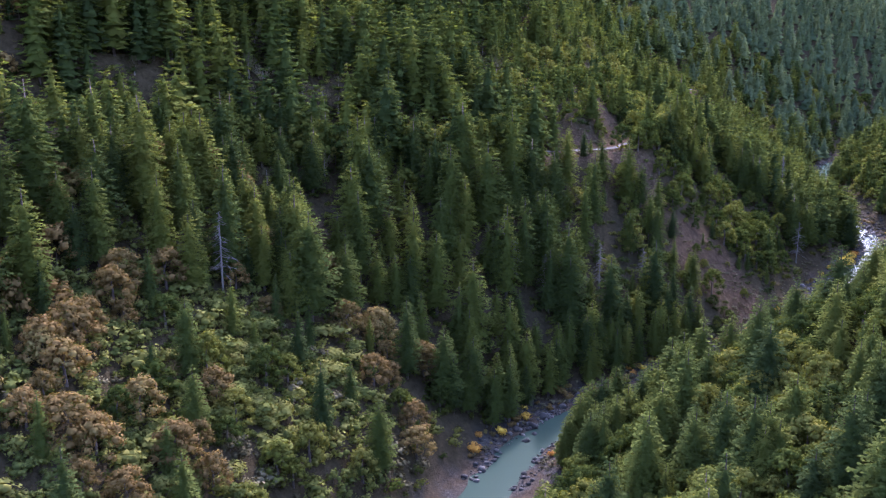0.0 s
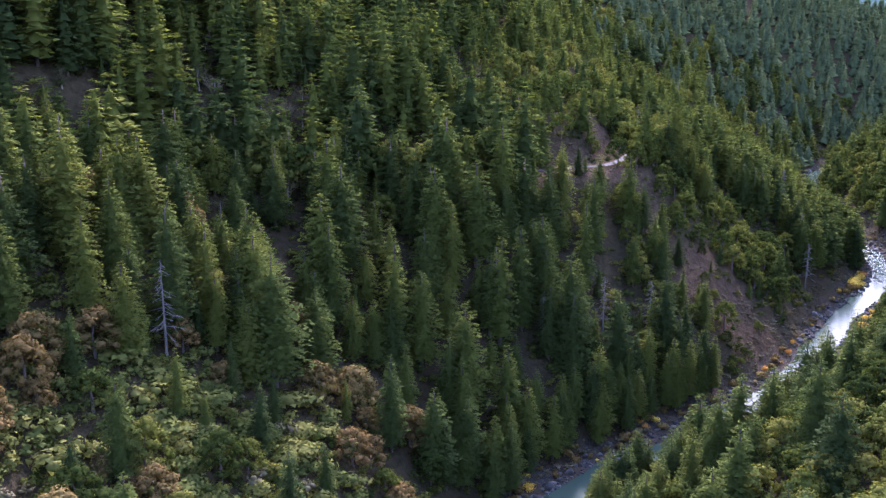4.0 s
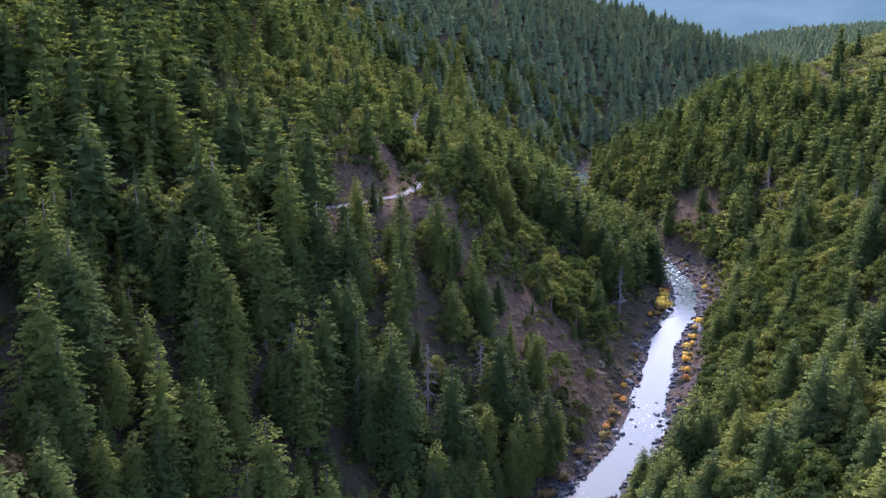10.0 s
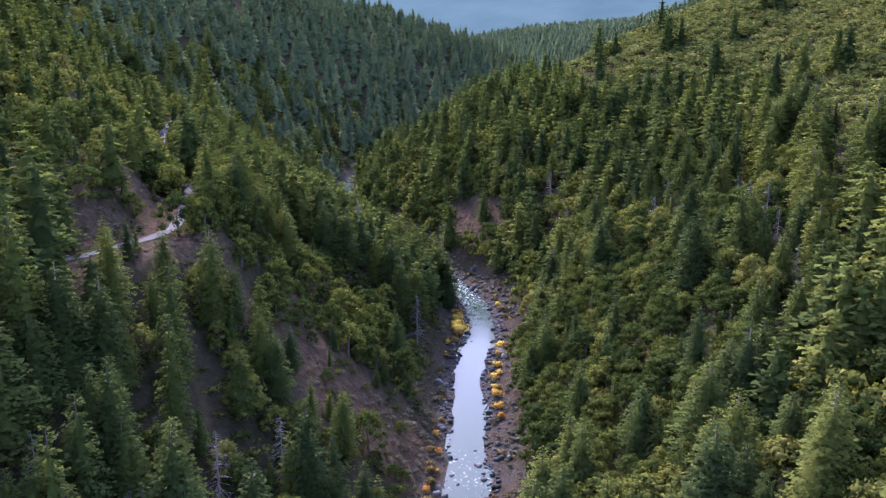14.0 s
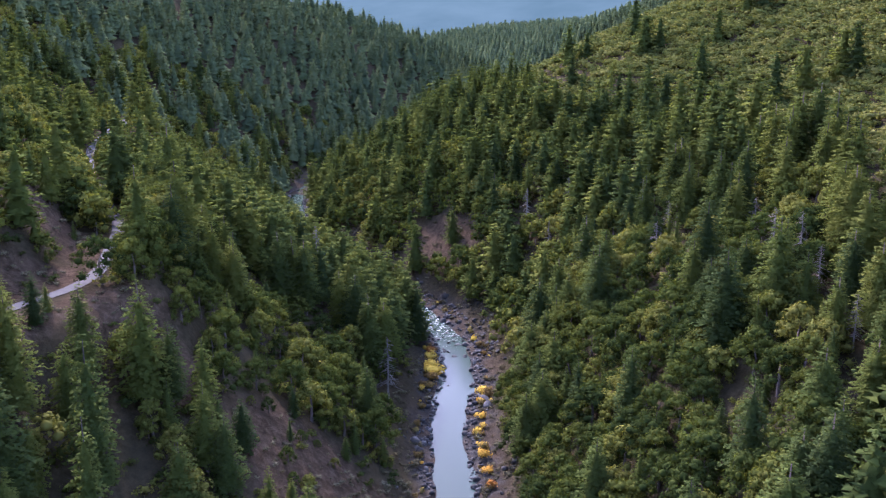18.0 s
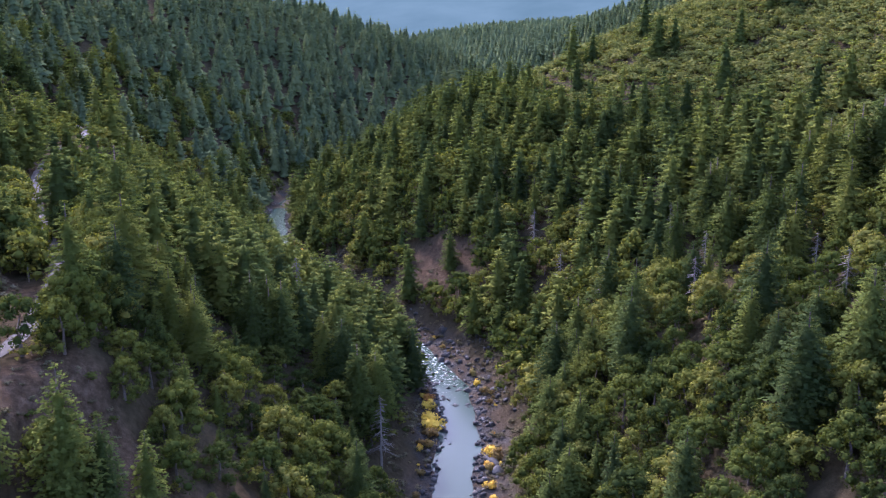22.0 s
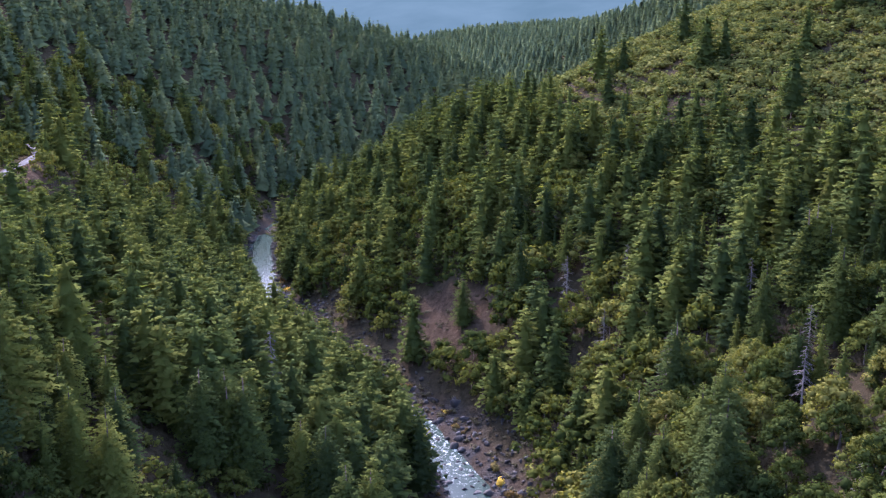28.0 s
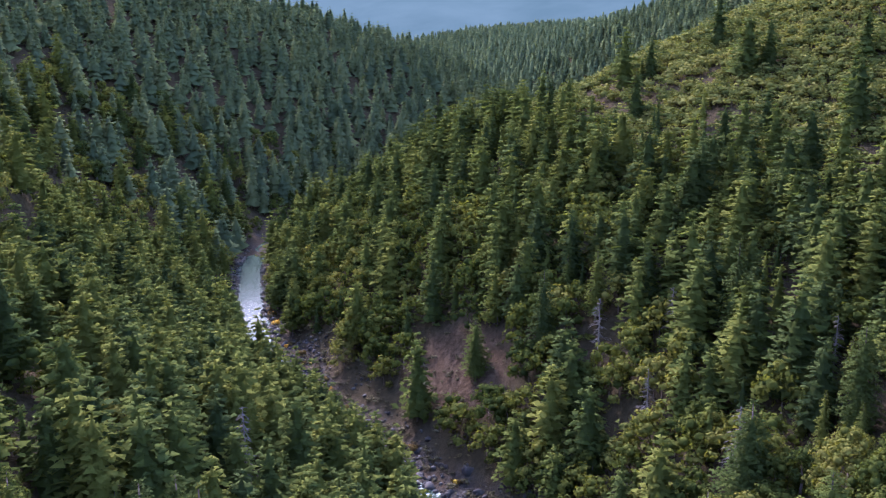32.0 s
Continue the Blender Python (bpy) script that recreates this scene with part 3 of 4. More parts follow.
class Kind:
    """A kind of tree: crown and trunk shapes, fine for single trees and plain for far woods."""

    def __init__(self, name, leaf, wood, make, make_far, trunk, variants=4, seed=1, top="crown"):
        self.top = top
        self.name, self.leaf, self.wood = name, leaf, wood
        self.fine, self.plain = [], []
        for k in range(variants):
            rng = random.Random(seed * 100 + k)
            self.fine.append((make(rng), trunk(rng)))
            self.plain.append((make_far(rng), no_trunk(rng)))
        self.meshes = []
        for crown, stem in self.fine:
            self.meshes.append((tri_mesh("crown", crown[0], crown[1], [leaf], out=crown[2] if len(crown) > 2 else None), tri_mesh("trunk", *stem, [wood])))

    def thing(self, k, x, y, z, height, width, turn, label, category, group, lean=0.0):
        """One tree standing by itself: an empty at its foot with trunk and crown."""
        ob = new(self.name)
        ob.matrix_basis = pose(x, y, z, lean, lean * 0.6, turn) @ Matrix.Diagonal((height * width, height * width, height, 1))
        for part_name, me in zip((self.top, "trunk"), self.meshes[k % len(self.meshes)]):
            new(part_name, me).parent = ob
        return tagged(ob, label, category, group)

    def stand(self, name, rows, label, category, fine=False):
        """Many trees nobody could count, as one object. rows: x, y, z, height, width, turn."""
        rows = np.asarray(rows, float)
        if not len(rows):
            return
        rng = np.random.default_rng(len(rows))
        source = self.fine if fine else self.plain
        pick = rng.integers(0, len(source), len(rows))
        V, F, M, T, N, base = [], [], [], [], [], 0
        for k, (crown, stem) in enumerate(source):
            r = rows[pick == k]
            if not len(r):
                continue
            v = np.array(list(crown[0]) + list(stem[0]))
            f = np.concatenate([np.array(crown[1]), np.array(stem[1]) + len(crown[0])])
            mi = np.concatenate([np.zeros(len(crown[1]), int), np.ones(len(stem[1]), int)])
            c, s = np.cos(r[:, 5])[:, None], np.sin(r[:, 5])[:, None]
            w, h = (r[:, 3] * r[:, 4])[:, None], r[:, 3][:, None]
            x = (v[:, 0] * c - v[:, 1] * s) * w + r[:, 0][:, None]
            y = (v[:, 0] * s + v[:, 1] * c) * w + r[:, 1][:, None]
            z = v[:, 2] * h + r[:, 2][:, None]
            V.append(np.stack([x, y, z], 2).reshape(-1, 3))
            o = np.concatenate([crown[2] if len(crown) > 2 else radial(crown[0]), radial(stem[0])])
            N.append(np.stack([o[:, 0] * c - o[:, 1] * s, o[:, 0] * s + o[:, 1] * c, o[:, 2] + 0 * c], 2).reshape(-1, 3))
            n = len(r)
            F.append((f[None] + (base + np.arange(n) * len(v))[:, None, None]).reshape(-1, 3))
            M.append(np.tile(mi, n))
            T.append(np.repeat(rng.random(n), len(v)))
            base += n * len(v)
        me = tri_mesh(name, np.concatenate(V), np.concatenate(F), [self.leaf, self.wood], np.concatenate(M), np.concatenate(T), out=np.concatenate(N))
        tagged(new(name, me), label, category, kind="stuff")


tall_fir = Kind("douglas_fir", FIR, BARK, lambda r: fir_crown(r, 32, 8, 0.160 + 0.06 * r.random(), 0.12, 0.0130, 0.0180, r.choice((0.04, 0.08, 0.24)), 0.74, 12, 0.42, 6, 0.7),
                lambda r: fir_crown(r, 15, 7, 0.185 + 0.07 * r.random(), 0.08, 0.044, 0.040, 0.04, 0.84, 8, 0.45, 6, 0.7), fir_trunk, 7, 1)
young_fir = Kind("young_fir", FIR, BARK, lambda r: fir_crown(r, 25, 8, 0.21 + 0.05 * r.random(), 0.04, 0.018, 0.024, 0.04, 0.84, 12, 0.42, 6, 0.7),
                 lambda r: fir_crown(r, 10, 5, 0.24 + 0.05 * r.random(), 0.04, 0.075, 0.066, 0.03, 0.86, 6, 0.45, 5, 0.7), fir_trunk, 5, 2)
valley_fir = Kind("valley_fir", FIR, BARK, lambda r: cone_crown(r, 3, 4, 0.2), lambda r: cone_crown(r, 7, 4, 0.21 + 0.06 * r.random()), no_trunk, 4, 19)
# firs of the far ridges wear the needle colour that has haze mixed in
far_fir = Kind("far_fir", HAZED_FIR, BARK, lambda r: fir_crown(r, 10, 6, 0.2, 0.05, 0.16, 0.055, 0.05, 0.9, 6, 0.8, 5, 0.35),
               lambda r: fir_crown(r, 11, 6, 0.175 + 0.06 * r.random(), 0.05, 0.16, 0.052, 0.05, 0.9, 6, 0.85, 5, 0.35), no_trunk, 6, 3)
distant_fir = Kind("distant_fir", HAZED_FIR, BARK, lambda r: cone_crown(r, 3, 4, 0.2), lambda r: fir_crown(r, 6, 4, 0.18 + 0.06 * r.random(), 0.05, 0.3, 0.085, 0.05, 0.9, 4, 0.85, 4, 0.35), no_trunk, 5, 23)
oak_scrub = Kind("oak_scrub", OAK, BARK, lambda r: bush_crown(r, 6, 40, 0.08), lambda r: bush_crown(r, 3, 24, 0.085), no_trunk, 4, 15)
live_oak = Kind("live_oak", OAK, BARK, lambda r: oak_crown(r, 28, 56, 0.022), lambda r: oak_crown(r, 13, 24, 0.044), oak_trunk, 5, 4)
autumn_oak = Kind("black_oak", AUTUMN, BARK, lambda r: oak_crown(r, 28, 58, 0.024), lambda r: oak_crown(r, 14, 30, 0.042), oak_trunk, 3, 5)
bare_tree = Kind("leafless_alder", BARE, GREY_WOOD, lambda r: bare_crown(r, 30), lambda r: bare_crown(r, 18), oak_trunk, 3, 6)
bush = Kind("chaparral_bush", BRUSH, BARK, lambda r: bush_crown(r, 8, 50, 0.075), lambda r: bush_crown(r, 4, 20, 0.085), no_trunk, 4, 7)
willow = Kind("willow_shrub", WILLOW, BARK, lambda r: bush_crown(r, 7, 45, 0.08), lambda r: bush_crown(r, 4, 22, 0.11), no_trunk, 3, 8)
dry_bush = Kind("dry_bush", BARE, BARK, lambda r: bush_crown(r, 6, 40, 0.08), lambda r: bush_crown(r, 3, 18, 0.08), no_trunk, 3, 9)
snag = Kind("dead_fir", GREY_WOOD, GREY_WOOD, snag_limbs, lambda r: snag_limbs(r, 24), fir_trunk, 3, 10, "branchwork")


# ---------------------------------------------------------------- the woods
def scatter(x0, x1, y0, y1, gap, seed):
    rng = np.random.default_rng(seed)
    x, y = np.meshgrid(np.arange(x0, x1, gap), np.arange(y0, y1, gap))
    x = x + rng.uniform(-0.48, 0.48, x.shape) * gap
    y = y + rng.uniform(-0.48, 0.48, y.shape) * gap
    return x.ravel(), y.ravel(), rng


def road_gap(x, y):
    line = np.array(ROAD_LINE, float)
    best = np.full(np.shape(x), 1e9)
    for (ax, ay, _), (bx, by, _) in zip(line[:-1], line[1:]):
        ux, uy = bx - ax, by - ay
        t = np.clip(((x - ax) * ux + (y - ay) * uy) / (ux * ux + uy * uy), 0, 1)
        best = np.minimum(best, np.hypot(x - ax - t * ux, y - ay - t * uy))
    return best


rows = {k: [] for k in ("tall", "young", "oak", "autumn", "bare", "bush", "far", "scrub", "dry", "behind", "distant")}


def river_place(s, d):
    """The place at s along the river and d from its middle."""
    x, y = np.interp(s, ALONG, RIVER[:, 0]), np.interp(s, ALONG, RIVER[:, 1])
    tx, ty = np.interp(s + 6, ALONG, RIVER[:, 0]) - np.interp(s - 6, ALONG, RIVER[:, 0]), np.interp(s + 6, ALONG, RIVER[:, 1]) - np.interp(s - 6, ALONG, RIVER[:, 1])
    n = math.hypot(tx, ty)
    return x - ty / n * d, y + tx / n * d


def in_sight(x, y):
    """The parts of the plan that the valley's mouth looks out on: left of a line up the sunny slope, right of one up the shady slope."""
    left = (x + 12) * 0.91 + y * 0.41 > -12
    right = np.zeros(np.shape(x), bool)
    for px, py, dx, dy in ((0, 0, 0.43, 0.90), (-13, 100, 0.58, 0.81), (-11, 138, 0.74, 0.67), (-4, 173, 0.84, 0.54), (22, 230, 0.87, 0.49)):
        right |= (x - px) * dy - (y - py) * dx < 12
    return left & right


def facing(x, y):
    """How far the ground at a place is turned towards the valley's mouth."""
    zx = (ground_z(x + 10, y) - ground_z(x - 10, y)) / 20
    zy = (ground_z(x, y + 10) - ground_z(x, y - 10)) / 20
    ux, uy = 60 - x, 250 - y
    r = np.hypot(ux, uy)
    up = (133 - ground_z(x, y)) / r
    return up - (zx * ux + zy * uy) / r


def plant():
    # the valley as far as the bend
    x, y, rng = scatter(-330, 620, 150, 960, 6.8, 11)
    s, d = river_coords(x, y)
    z = ground_z(x, y)
    a = np.abs(d)
    ok = (a > np.where(s > 890, 11, np.where((d > 0) & (s > 690), 13, 19))) & (road_gap(x, y) > 4.2) & (rng.random(x.size) > cleared(x, y)) & (z < 142)
    ok &= in_sight(x, y) & ((facing(x, y) > -0.05) | (s < 700))
    ok &= ~((d < 0) & (a < np.where(s < 540, 24, 18)) & (s < 800))
    n1, n2 = wobble(x, y, 60, 4), wobble(x, y, 24, 5)
    pick = rng.random(x.size)
    ok &= (rng.random(x.size) > np.where((d > 0) & (s > 385), np.where((a > 88) & (s < 640), 0.12, 0.36), 0.0))
    for i in np.nonzero(ok)[0]:
        S, D, A, p = s[i], d[i], a[i], pick[i] + 0.18 * n2[i]
        turn, j = rng.random() * 6.28, rng.random()
        if D > 0:
            if S < 385:                                    # oak spur in front
                f = (0.17 if A < 98 else 0.6) if S < 340 else (0.22 if A < 58 else 0.8)
                rusty = 0.70 - 0.35 * n1[i]
                kind = "tall" if p < f * 0.5 else "young" if p < f else "autumn" if p > rusty else "bush" if p > 0.30 else "oak"
            elif S < 640:                                  # tall fir stand
                f = 0.42 + 0.20 * n1[i] + (0.10 if A > 45 else -0.15)
                if S > 495 and A < 62:
                    f = 0.04
                kind = "tall" if p < f else "young" if p < f + 0.22 else "bare" if n1[i] > 0.35 and A > 85 else "oak" if A < 140 else "young"
            else:
                f = 0.42 + 0.15 * n1[i] + (0.40 if A < 75 and S < 930 else 0)
                kind = "tall" if p < f else "young" if p < f + 0.16 else "oak"
                if A > 150 and n1[i] > 0.1:
                    kind = "bare" if p > 0.4 else kind
        else:
            if S < 520:                                    # firs on the near spur
                f = 0.45
            elif A < 62:
                f = 0.20 + 0.14 * n1[i] + (0.2 if S > 780 else 0)
            elif A < 125:
                f = (0.74 if S > 640 else 0.40) + 0.30 * n1[i]
                if rng.random() < 0.15:
                    continue
            else:
                f = 0.30 + 0.28 * n1[i] - 0.26 * (A > 150)
            low = A > 118 and z[i] > 75
            if z[i] > 86:
                f *= 0.35
            kind = "tall" if p < f * 0.62 else "young" if p < f else "bush" if low or p > 1.02 else "oak"
        if D > 0 and 535 < S < 800 and 82 < A < 175 and kind == "tall" and rng.random() < 0.8:
            kind = "young" if j < 0.6 else "oak"
        if D > 0 and kind in ("tall", "young") and rng.random() < (S - 900) / 260:
            rows["far"].append((x[i], y[i], z[i], 15 + 12 * j, 1.2 + 0.5 * rng.random(), turn))
        elif kind == "tall":
            h = 19 + 19 * j * j if D > 0 and S < 640 else 21 + 7 * j if D > 0 and S < 930 and A < 75 else 18 + 11 * j
            rows["tall"].append((x[i], y[i], z[i], h, (1.18 if D > 0 and S < 640 else 1.3) + 0.38 * rng.random(), turn))
        elif kind == "young":
            rows["young"].append((x[i], y[i], z[i], 9 + 8 * j, 0.85 + 0.3 * rng.random(), turn))
        elif kind == "bush":
            rows["bush"].append((x[i], y[i], z[i] - 0.3, 3.0 + 3.0 * j, 1.3 + 0.5 * rng.random(), turn))
        else:
            rows[kind].append((x[i], y[i], z[i], (9 if D < 0 else 7.5) + 5.5 * j, 0.95 + 0.35 * rng.random(), turn))
    # tall firs that lean over the water where it hides from the mouth of the valley
    for k in range(60):
        S, D = 742 + 2.8 * k + rng.uniform(-2, 2), rng.uniform(9.0, 19)
        X, Y = river_place(S, D)
        rows["tall"].append((X, Y, float(ground_z(X, Y)), rng.uniform(23, 30), rng.uniform(0.95, 1.3), rng.random() * 6.28))
    # firs that crowd the near bank of the spur
    for k in range(60):
        S, D = 366 + 2.1 * k + rng.uniform(-2, 2), -rng.uniform(15, 33)
        X, Y = river_place(S, D)
        rows["tall"].append((X, Y, float(ground_z(X, Y)), rng.uniform(16, 23), rng.uniform(1.15, 1.5), rng.random() * 6.28))
    # firs down to the far bank across from the spur
    for k in range(46):
        S, D = 384 + 2.6 * k + rng.uniform(-2, 2), rng.uniform(13, 24)
        X, Y = river_place(S, D)
        rows["tall"].append((X, Y, float(ground_z(X, Y)), rng.uniform(15, 24), rng.uniform(1.1, 1.4), rng.random() * 6.28))
    # a thick cover of bushes high on the sunny side
    x, y, rng = scatter(150, 640, 250, 900, 4.0, 13)
    s, d = river_coords(x, y)
    z = ground_z(x, y)
    ok = (d < -100) & (z > 66) & (z < 140) & in_sight(x, y) & (wobble(x, y, 34, 6) + 0.6 * wobble(x, y, 13, 7) + (-d - 125) / 60 > 0.05)
    for i in np.nonzero(ok)[0]:
        rows["bush"].append((x[i], y[i], z[i] - 0.4, 2.8 + 2.8 * rng.random(), 1.3 + 0.5 * rng.random(), rng.random() * 6.28))
    # the oak spur's brush
    x, y, rng = scatter(-190, 20, 150, 330, 3.5, 16)
    s, d = river_coords(x, y)
    ok = (d > 17) & (d < 125) & (s < 352) & in_sight(x, y)
    for i in np.nonzero(ok)[0]:
        kind = "bush" if wobble(x[i], y[i], 17, 9) + 0.5 * rng.random() > 0.1 else "dry" if wobble(x[i], y[i], 11, 12) + 0.6 * rng.random() > 0.55 else "scrub"
        rows[kind].append((x[i], y[i], float(ground_z(x[i], y[i])) - 0.3, 2.2 + 2.6 * rng.random(), 1.1 + 0.4 * rng.random(), rng.random() * 6.28))
    # firs that screen the road between its two open bends
    for k in range(40):
        t = k / 39
        X = np.interp(t, [0, 0.25, 0.6, 0.8, 1], [112, 120, 134, 144, 158]) + rng.uniform(-3, 11)
        Y = np.interp(t, [0, 0.25, 0.6, 0.8, 1], [478, 515, 560, 590, 612]) + rng.uniform(-2, 2)
        if road_gap(X, Y) > 4:
            rows["tall"].append((X, Y, float(ground_z(X, Y)), rng.uniform(15, 22), rng.uniform(1.0, 1.3), rng.random() * 6.28))
    # trees below the road that hide most of its western half
    for k in range(64):
        t = k / 63
        X = np.interp(t, [0, 0.3, 0.6, 1], [-130, -60, -20, 40]) + rng.uniform(1, 8)
        Y = np.interp(t, [0, 0.3, 0.6, 1], [306, 366, 385, 423]) - rng.uniform(5, 9)
        if road_gap(X, Y) > 3.4 and cleared(X, Y) < 0.3:
            rows["tall" if rng.random() < 0.5 else "oak"].append((X, Y, float(ground_z(X, Y)), rng.uniform(12, 18), rng.uniform(1.0, 1.3), rng.random() * 6.28))
    # low scrub under the tall firs of the shady side
    x, y, rng = scatter(-170, 330, 240, 800, 5.6, 14)
    s, d = river_coords(x, y)
    z = ground_z(x, y)
    ok = (d > 15) & (d < 190) & (s > 330) & (z < 125) & in_sight(x, y) & (road_gap(x, y) > 3.6) & (cleared(x, y) < 0.35) & (rng.random(x.size) < np.where(s < 640, 1.0, 0.6))
    for i in np.nonzero(ok)[0]:
        rows["scrub"].append((x[i], y[i], z[i] - 0.3, 2.0 + 2.6 * rng.random(), 1.1 + 0.5 * rng.random(), rng.random() * 6.28))
    # low growth that breaks up the open slopes by the road
    x, y, rng = scatter(40, 170, 380, 540, 6.2, 24)
    s, d = river_coords(x, y)
    ok = (d > 16) & (cleared(x, y) > 0.3) & ((road_gap(x, y) > 15) | (y > x * 0.53 + 418)) & (road_gap(x, y) > 4) & (rng.random(x.size) < 0.62)
    for i in np.nonzero(ok)[0]:
        z = float(ground_z(x[i], y[i])) - 0.2
        if rng.random() < 0.16:
            rows["young"].append((x[i], y[i], z, 4 + 5 * rng.random(), 0.9 + 0.3 * rng.random(), rng.random() * 6.28))
        else:
            rows["scrub"].append((x[i], y[i], z, 1.0 + 2.2 * rng.random() ** 2, 1.2 + 0.6 * rng.random(), rng.random() * 6.28))
    # a screen of trees above the road past its bend
    for k in range(31):
        Y = 511 + 2.9 * k
        X = np.interp(Y, [508, 535, 580, 635], [107, 112, 121, 136]) - rng.uniform(5.0, 8.0)
        rows["oak" if k % 4 else "young"].append((X, Y, float(ground_z(X, Y)) - 0.3, rng.uniform(8.5, 12.5), rng.uniform(1.0, 1.25), rng.random() * 6.28))
    # oaks between the road and the firs below it
    for k in range(16):
        Y = 512 + 3.6 * k if k < 9 else 588 + 4 * (k - 9)
        X = np.interp(Y, [508, 535, 580, 635], [107, 112, 121, 136]) + rng.uniform(4.5, 9)
        rows["oak" if k % 2 else "young"].append((X, Y, float(ground_z(X, Y)) - 0.3, rng.uniform(9, 13), rng.uniform(0.9, 1.2), rng.random() * 6.28))
    # and between the trees of the sunny side
    x, y, rng = scatter(90, 560, 180, 800, 7.6, 17)
    s, d = river_coords(x, y)
    z = ground_z(x, y)
    ok = (d < -27) & (d > -190) & (s > 430) & (z < 110) & in_sight(x, y) & (cleared(x, y) < 0.35) & (rng.random(x.size) < 0.85)
    for i in np.nonzero(ok)[0]:
        rows["scrub"].append((x[i], y[i], z[i] - 0.3, 1.4 + 2.0 * rng.random(), 1.5 + 0.6 * rng.random(), rng.random() * 6.28))
    # hills beyond the bend
    x, y, rng = scatter(-640, 1500, 700, 2050, 11.0, 12)
    s, d = river_coords(x, y)
    z = ground_z(x, y)
    ok = (np.abs(d) > 14) & (z < 145) & ~((x > -330) & (x < 620) & (y < 960)) & in_sight(x, y) & (facing(x, y) > -0.03)
    for i in np.nonzero(ok)[0]:
        if rng.random() < 0.93:
            row = (x[i], y[i], z[i], 15 + 13 * rng.random(), 1.15 + 0.6 * rng.random(), rng.random() * 6.28)
            rows["far" if y[i] < 1330 else "distant"].append(row)
    # the same woods go on down the valley
    x, y, rng = scatter(-420, 520, -230, 430, 11.5, 18)
    s, d = river_coords(x, y)
    z = ground_z(x, y)
    ok = (np.abs(d) > 22) & (~in_sight(x, y) | (y < 125)) & (z < 150) & (road_gap(x, y) > 5)
    for i in np.nonzero(ok)[0]:
        rows["behind"].append((x[i], y[i], z[i], 13 + 11 * rng.random(), 1.3 + 0.5 * rng.random(), rng.random() * 6.28))


plant()

# single trees that stand out: x, y, height, and width against the usual
FIRS = [(307, 553, 22, 1.0), (294, 561, 30, .8), (312, 570, 15, 1), (303, 503, 28, .8), (-76, 278, 30, .9), (-50, 293, 23, 1.1), (8, 348, 31, .9), (-7, 299, 21, 1),
        (8, 379, 32, .9), (-3, 367, 30, .9), (-11, 377, 23, 1), (27, 381, 40, .85), (52, 406, 27, 1), (-22, 398, 36, .9), (62, 394, 34, .9), (54, 418, 18, 1),
        (56, 377, 35, .8), (69, 420, 21, 1), (164, 325, 26, .9), (62, 409, 18, 1), (278, 456, 24, 1), (62, 264, 24, 1), (72, 281, 23, 1)]
MORE_FIRS = [(67, 212, 20, 1.1), (71, 199, 20, 1.1), (85, 182, 21, 1.1), (99, 230, 18, 1.1), (-78, 262, 28, .9), (-63, 227, 23, .9), (-11, 281, 27, .9),
             (-94, 324, 26, 1.1), (-104, 321, 27, 1), (192, 400, 21, .9), (282, 420, 20, 1), (110, 255, 19, 1.1), (120, 270, 17, 1.1)]
SMALL_FIRS = [(286, 582, 19.5, 1.2), (94, 419, 18, 1.05), (99, 411, 13, 1.2), (122, 431, 9.5, .8), (62, 428, 12, 1), (316, 492, 14, 1), (66, 434, 7, 1), (133, 424, 7, 1),
              (-54, 302, 19, .9), (-43, 300, 19, 1.15), (104, 398, 9, 1.1), (118, 443, 9, .8)]
SNAGS = [(304, 523, 16), (284, 513, 15), (325, 489, 14), (319, 535, 15), (-63, 268, 24), (26, 348, 19), (45, 359, 14), (38, 351, 17), (61, 366, 21), (79, 373, 22),
         (23, 356, 18), (231, 403, 11), (190, 540, 24), (176, 470, 22), (262, 398, 14), (92, 300, 18),
         (225, 352, 15), (246, 380, 17), (214, 372, 13), (236, 365, 19), (255, 430, 16), (272, 440, 15), (268, 475, 18), (300, 545, 17), (205, 330, 14), (292, 470, 16)]


def drop_near(kind, x, y, r):
    rows[kind] = [q for q in rows[kind] if (q[0] - x) ** 2 + (q[1] - y) ** 2 > r * r]


rng = random.Random(5)
for table, kind, label, group in ((FIRS, tall_fir, "tall dark green conifer rising above its neighbours", "tall firs"),
                                  (MORE_FIRS, tall_fir, "bushy green conifer on the near spur", "tall firs"),
                                  (SMALL_FIRS, young_fir, "small conical green fir on bare soil", "young firs")):
    for i, (x, y, h, w) in enumerate(table):
        for k in rows:
            drop_near(k, x, y, 4.5)
        kind.thing(i, x, y, float(ground_z(x, y)) - 0.2, h, w * 1.2, rng.random() * 360, label, "conifer", group)
for i, (x, y, h) in enumerate(SNAGS):
    for k in rows:
        drop_near(k, x, y, 3.5)
    snag.thing(i, x, y, float(ground_z(x, y)) - 0.2, h, 1.0, rng.random() * 360, "dead grey fir with bare drooping branches", "dead tree", "dead trees")


def split(kind, count):
    """The trees nearest to the line down the middle of the canyon and up its sunny side, as many as given, and the rest."""
    r = np.array(kind)
    far = np.full(len(r), 1e9)
    for (ax, ay), (bx, by) in zip(MID[:-1], MID[1:]):
        ux, uy = bx - ax, by - ay
        t = np.clip(((r[:, 0] - ax) * ux + (r[:, 1] - ay) * uy) / (ux * ux + uy * uy), 0, 1)
        far = np.minimum(far, np.hypot(r[:, 0] - ax - t * ux, r[:, 1] - ay - t * uy))
    order = np.argsort(far)
    return r[order[:count]], r[order[count:]]


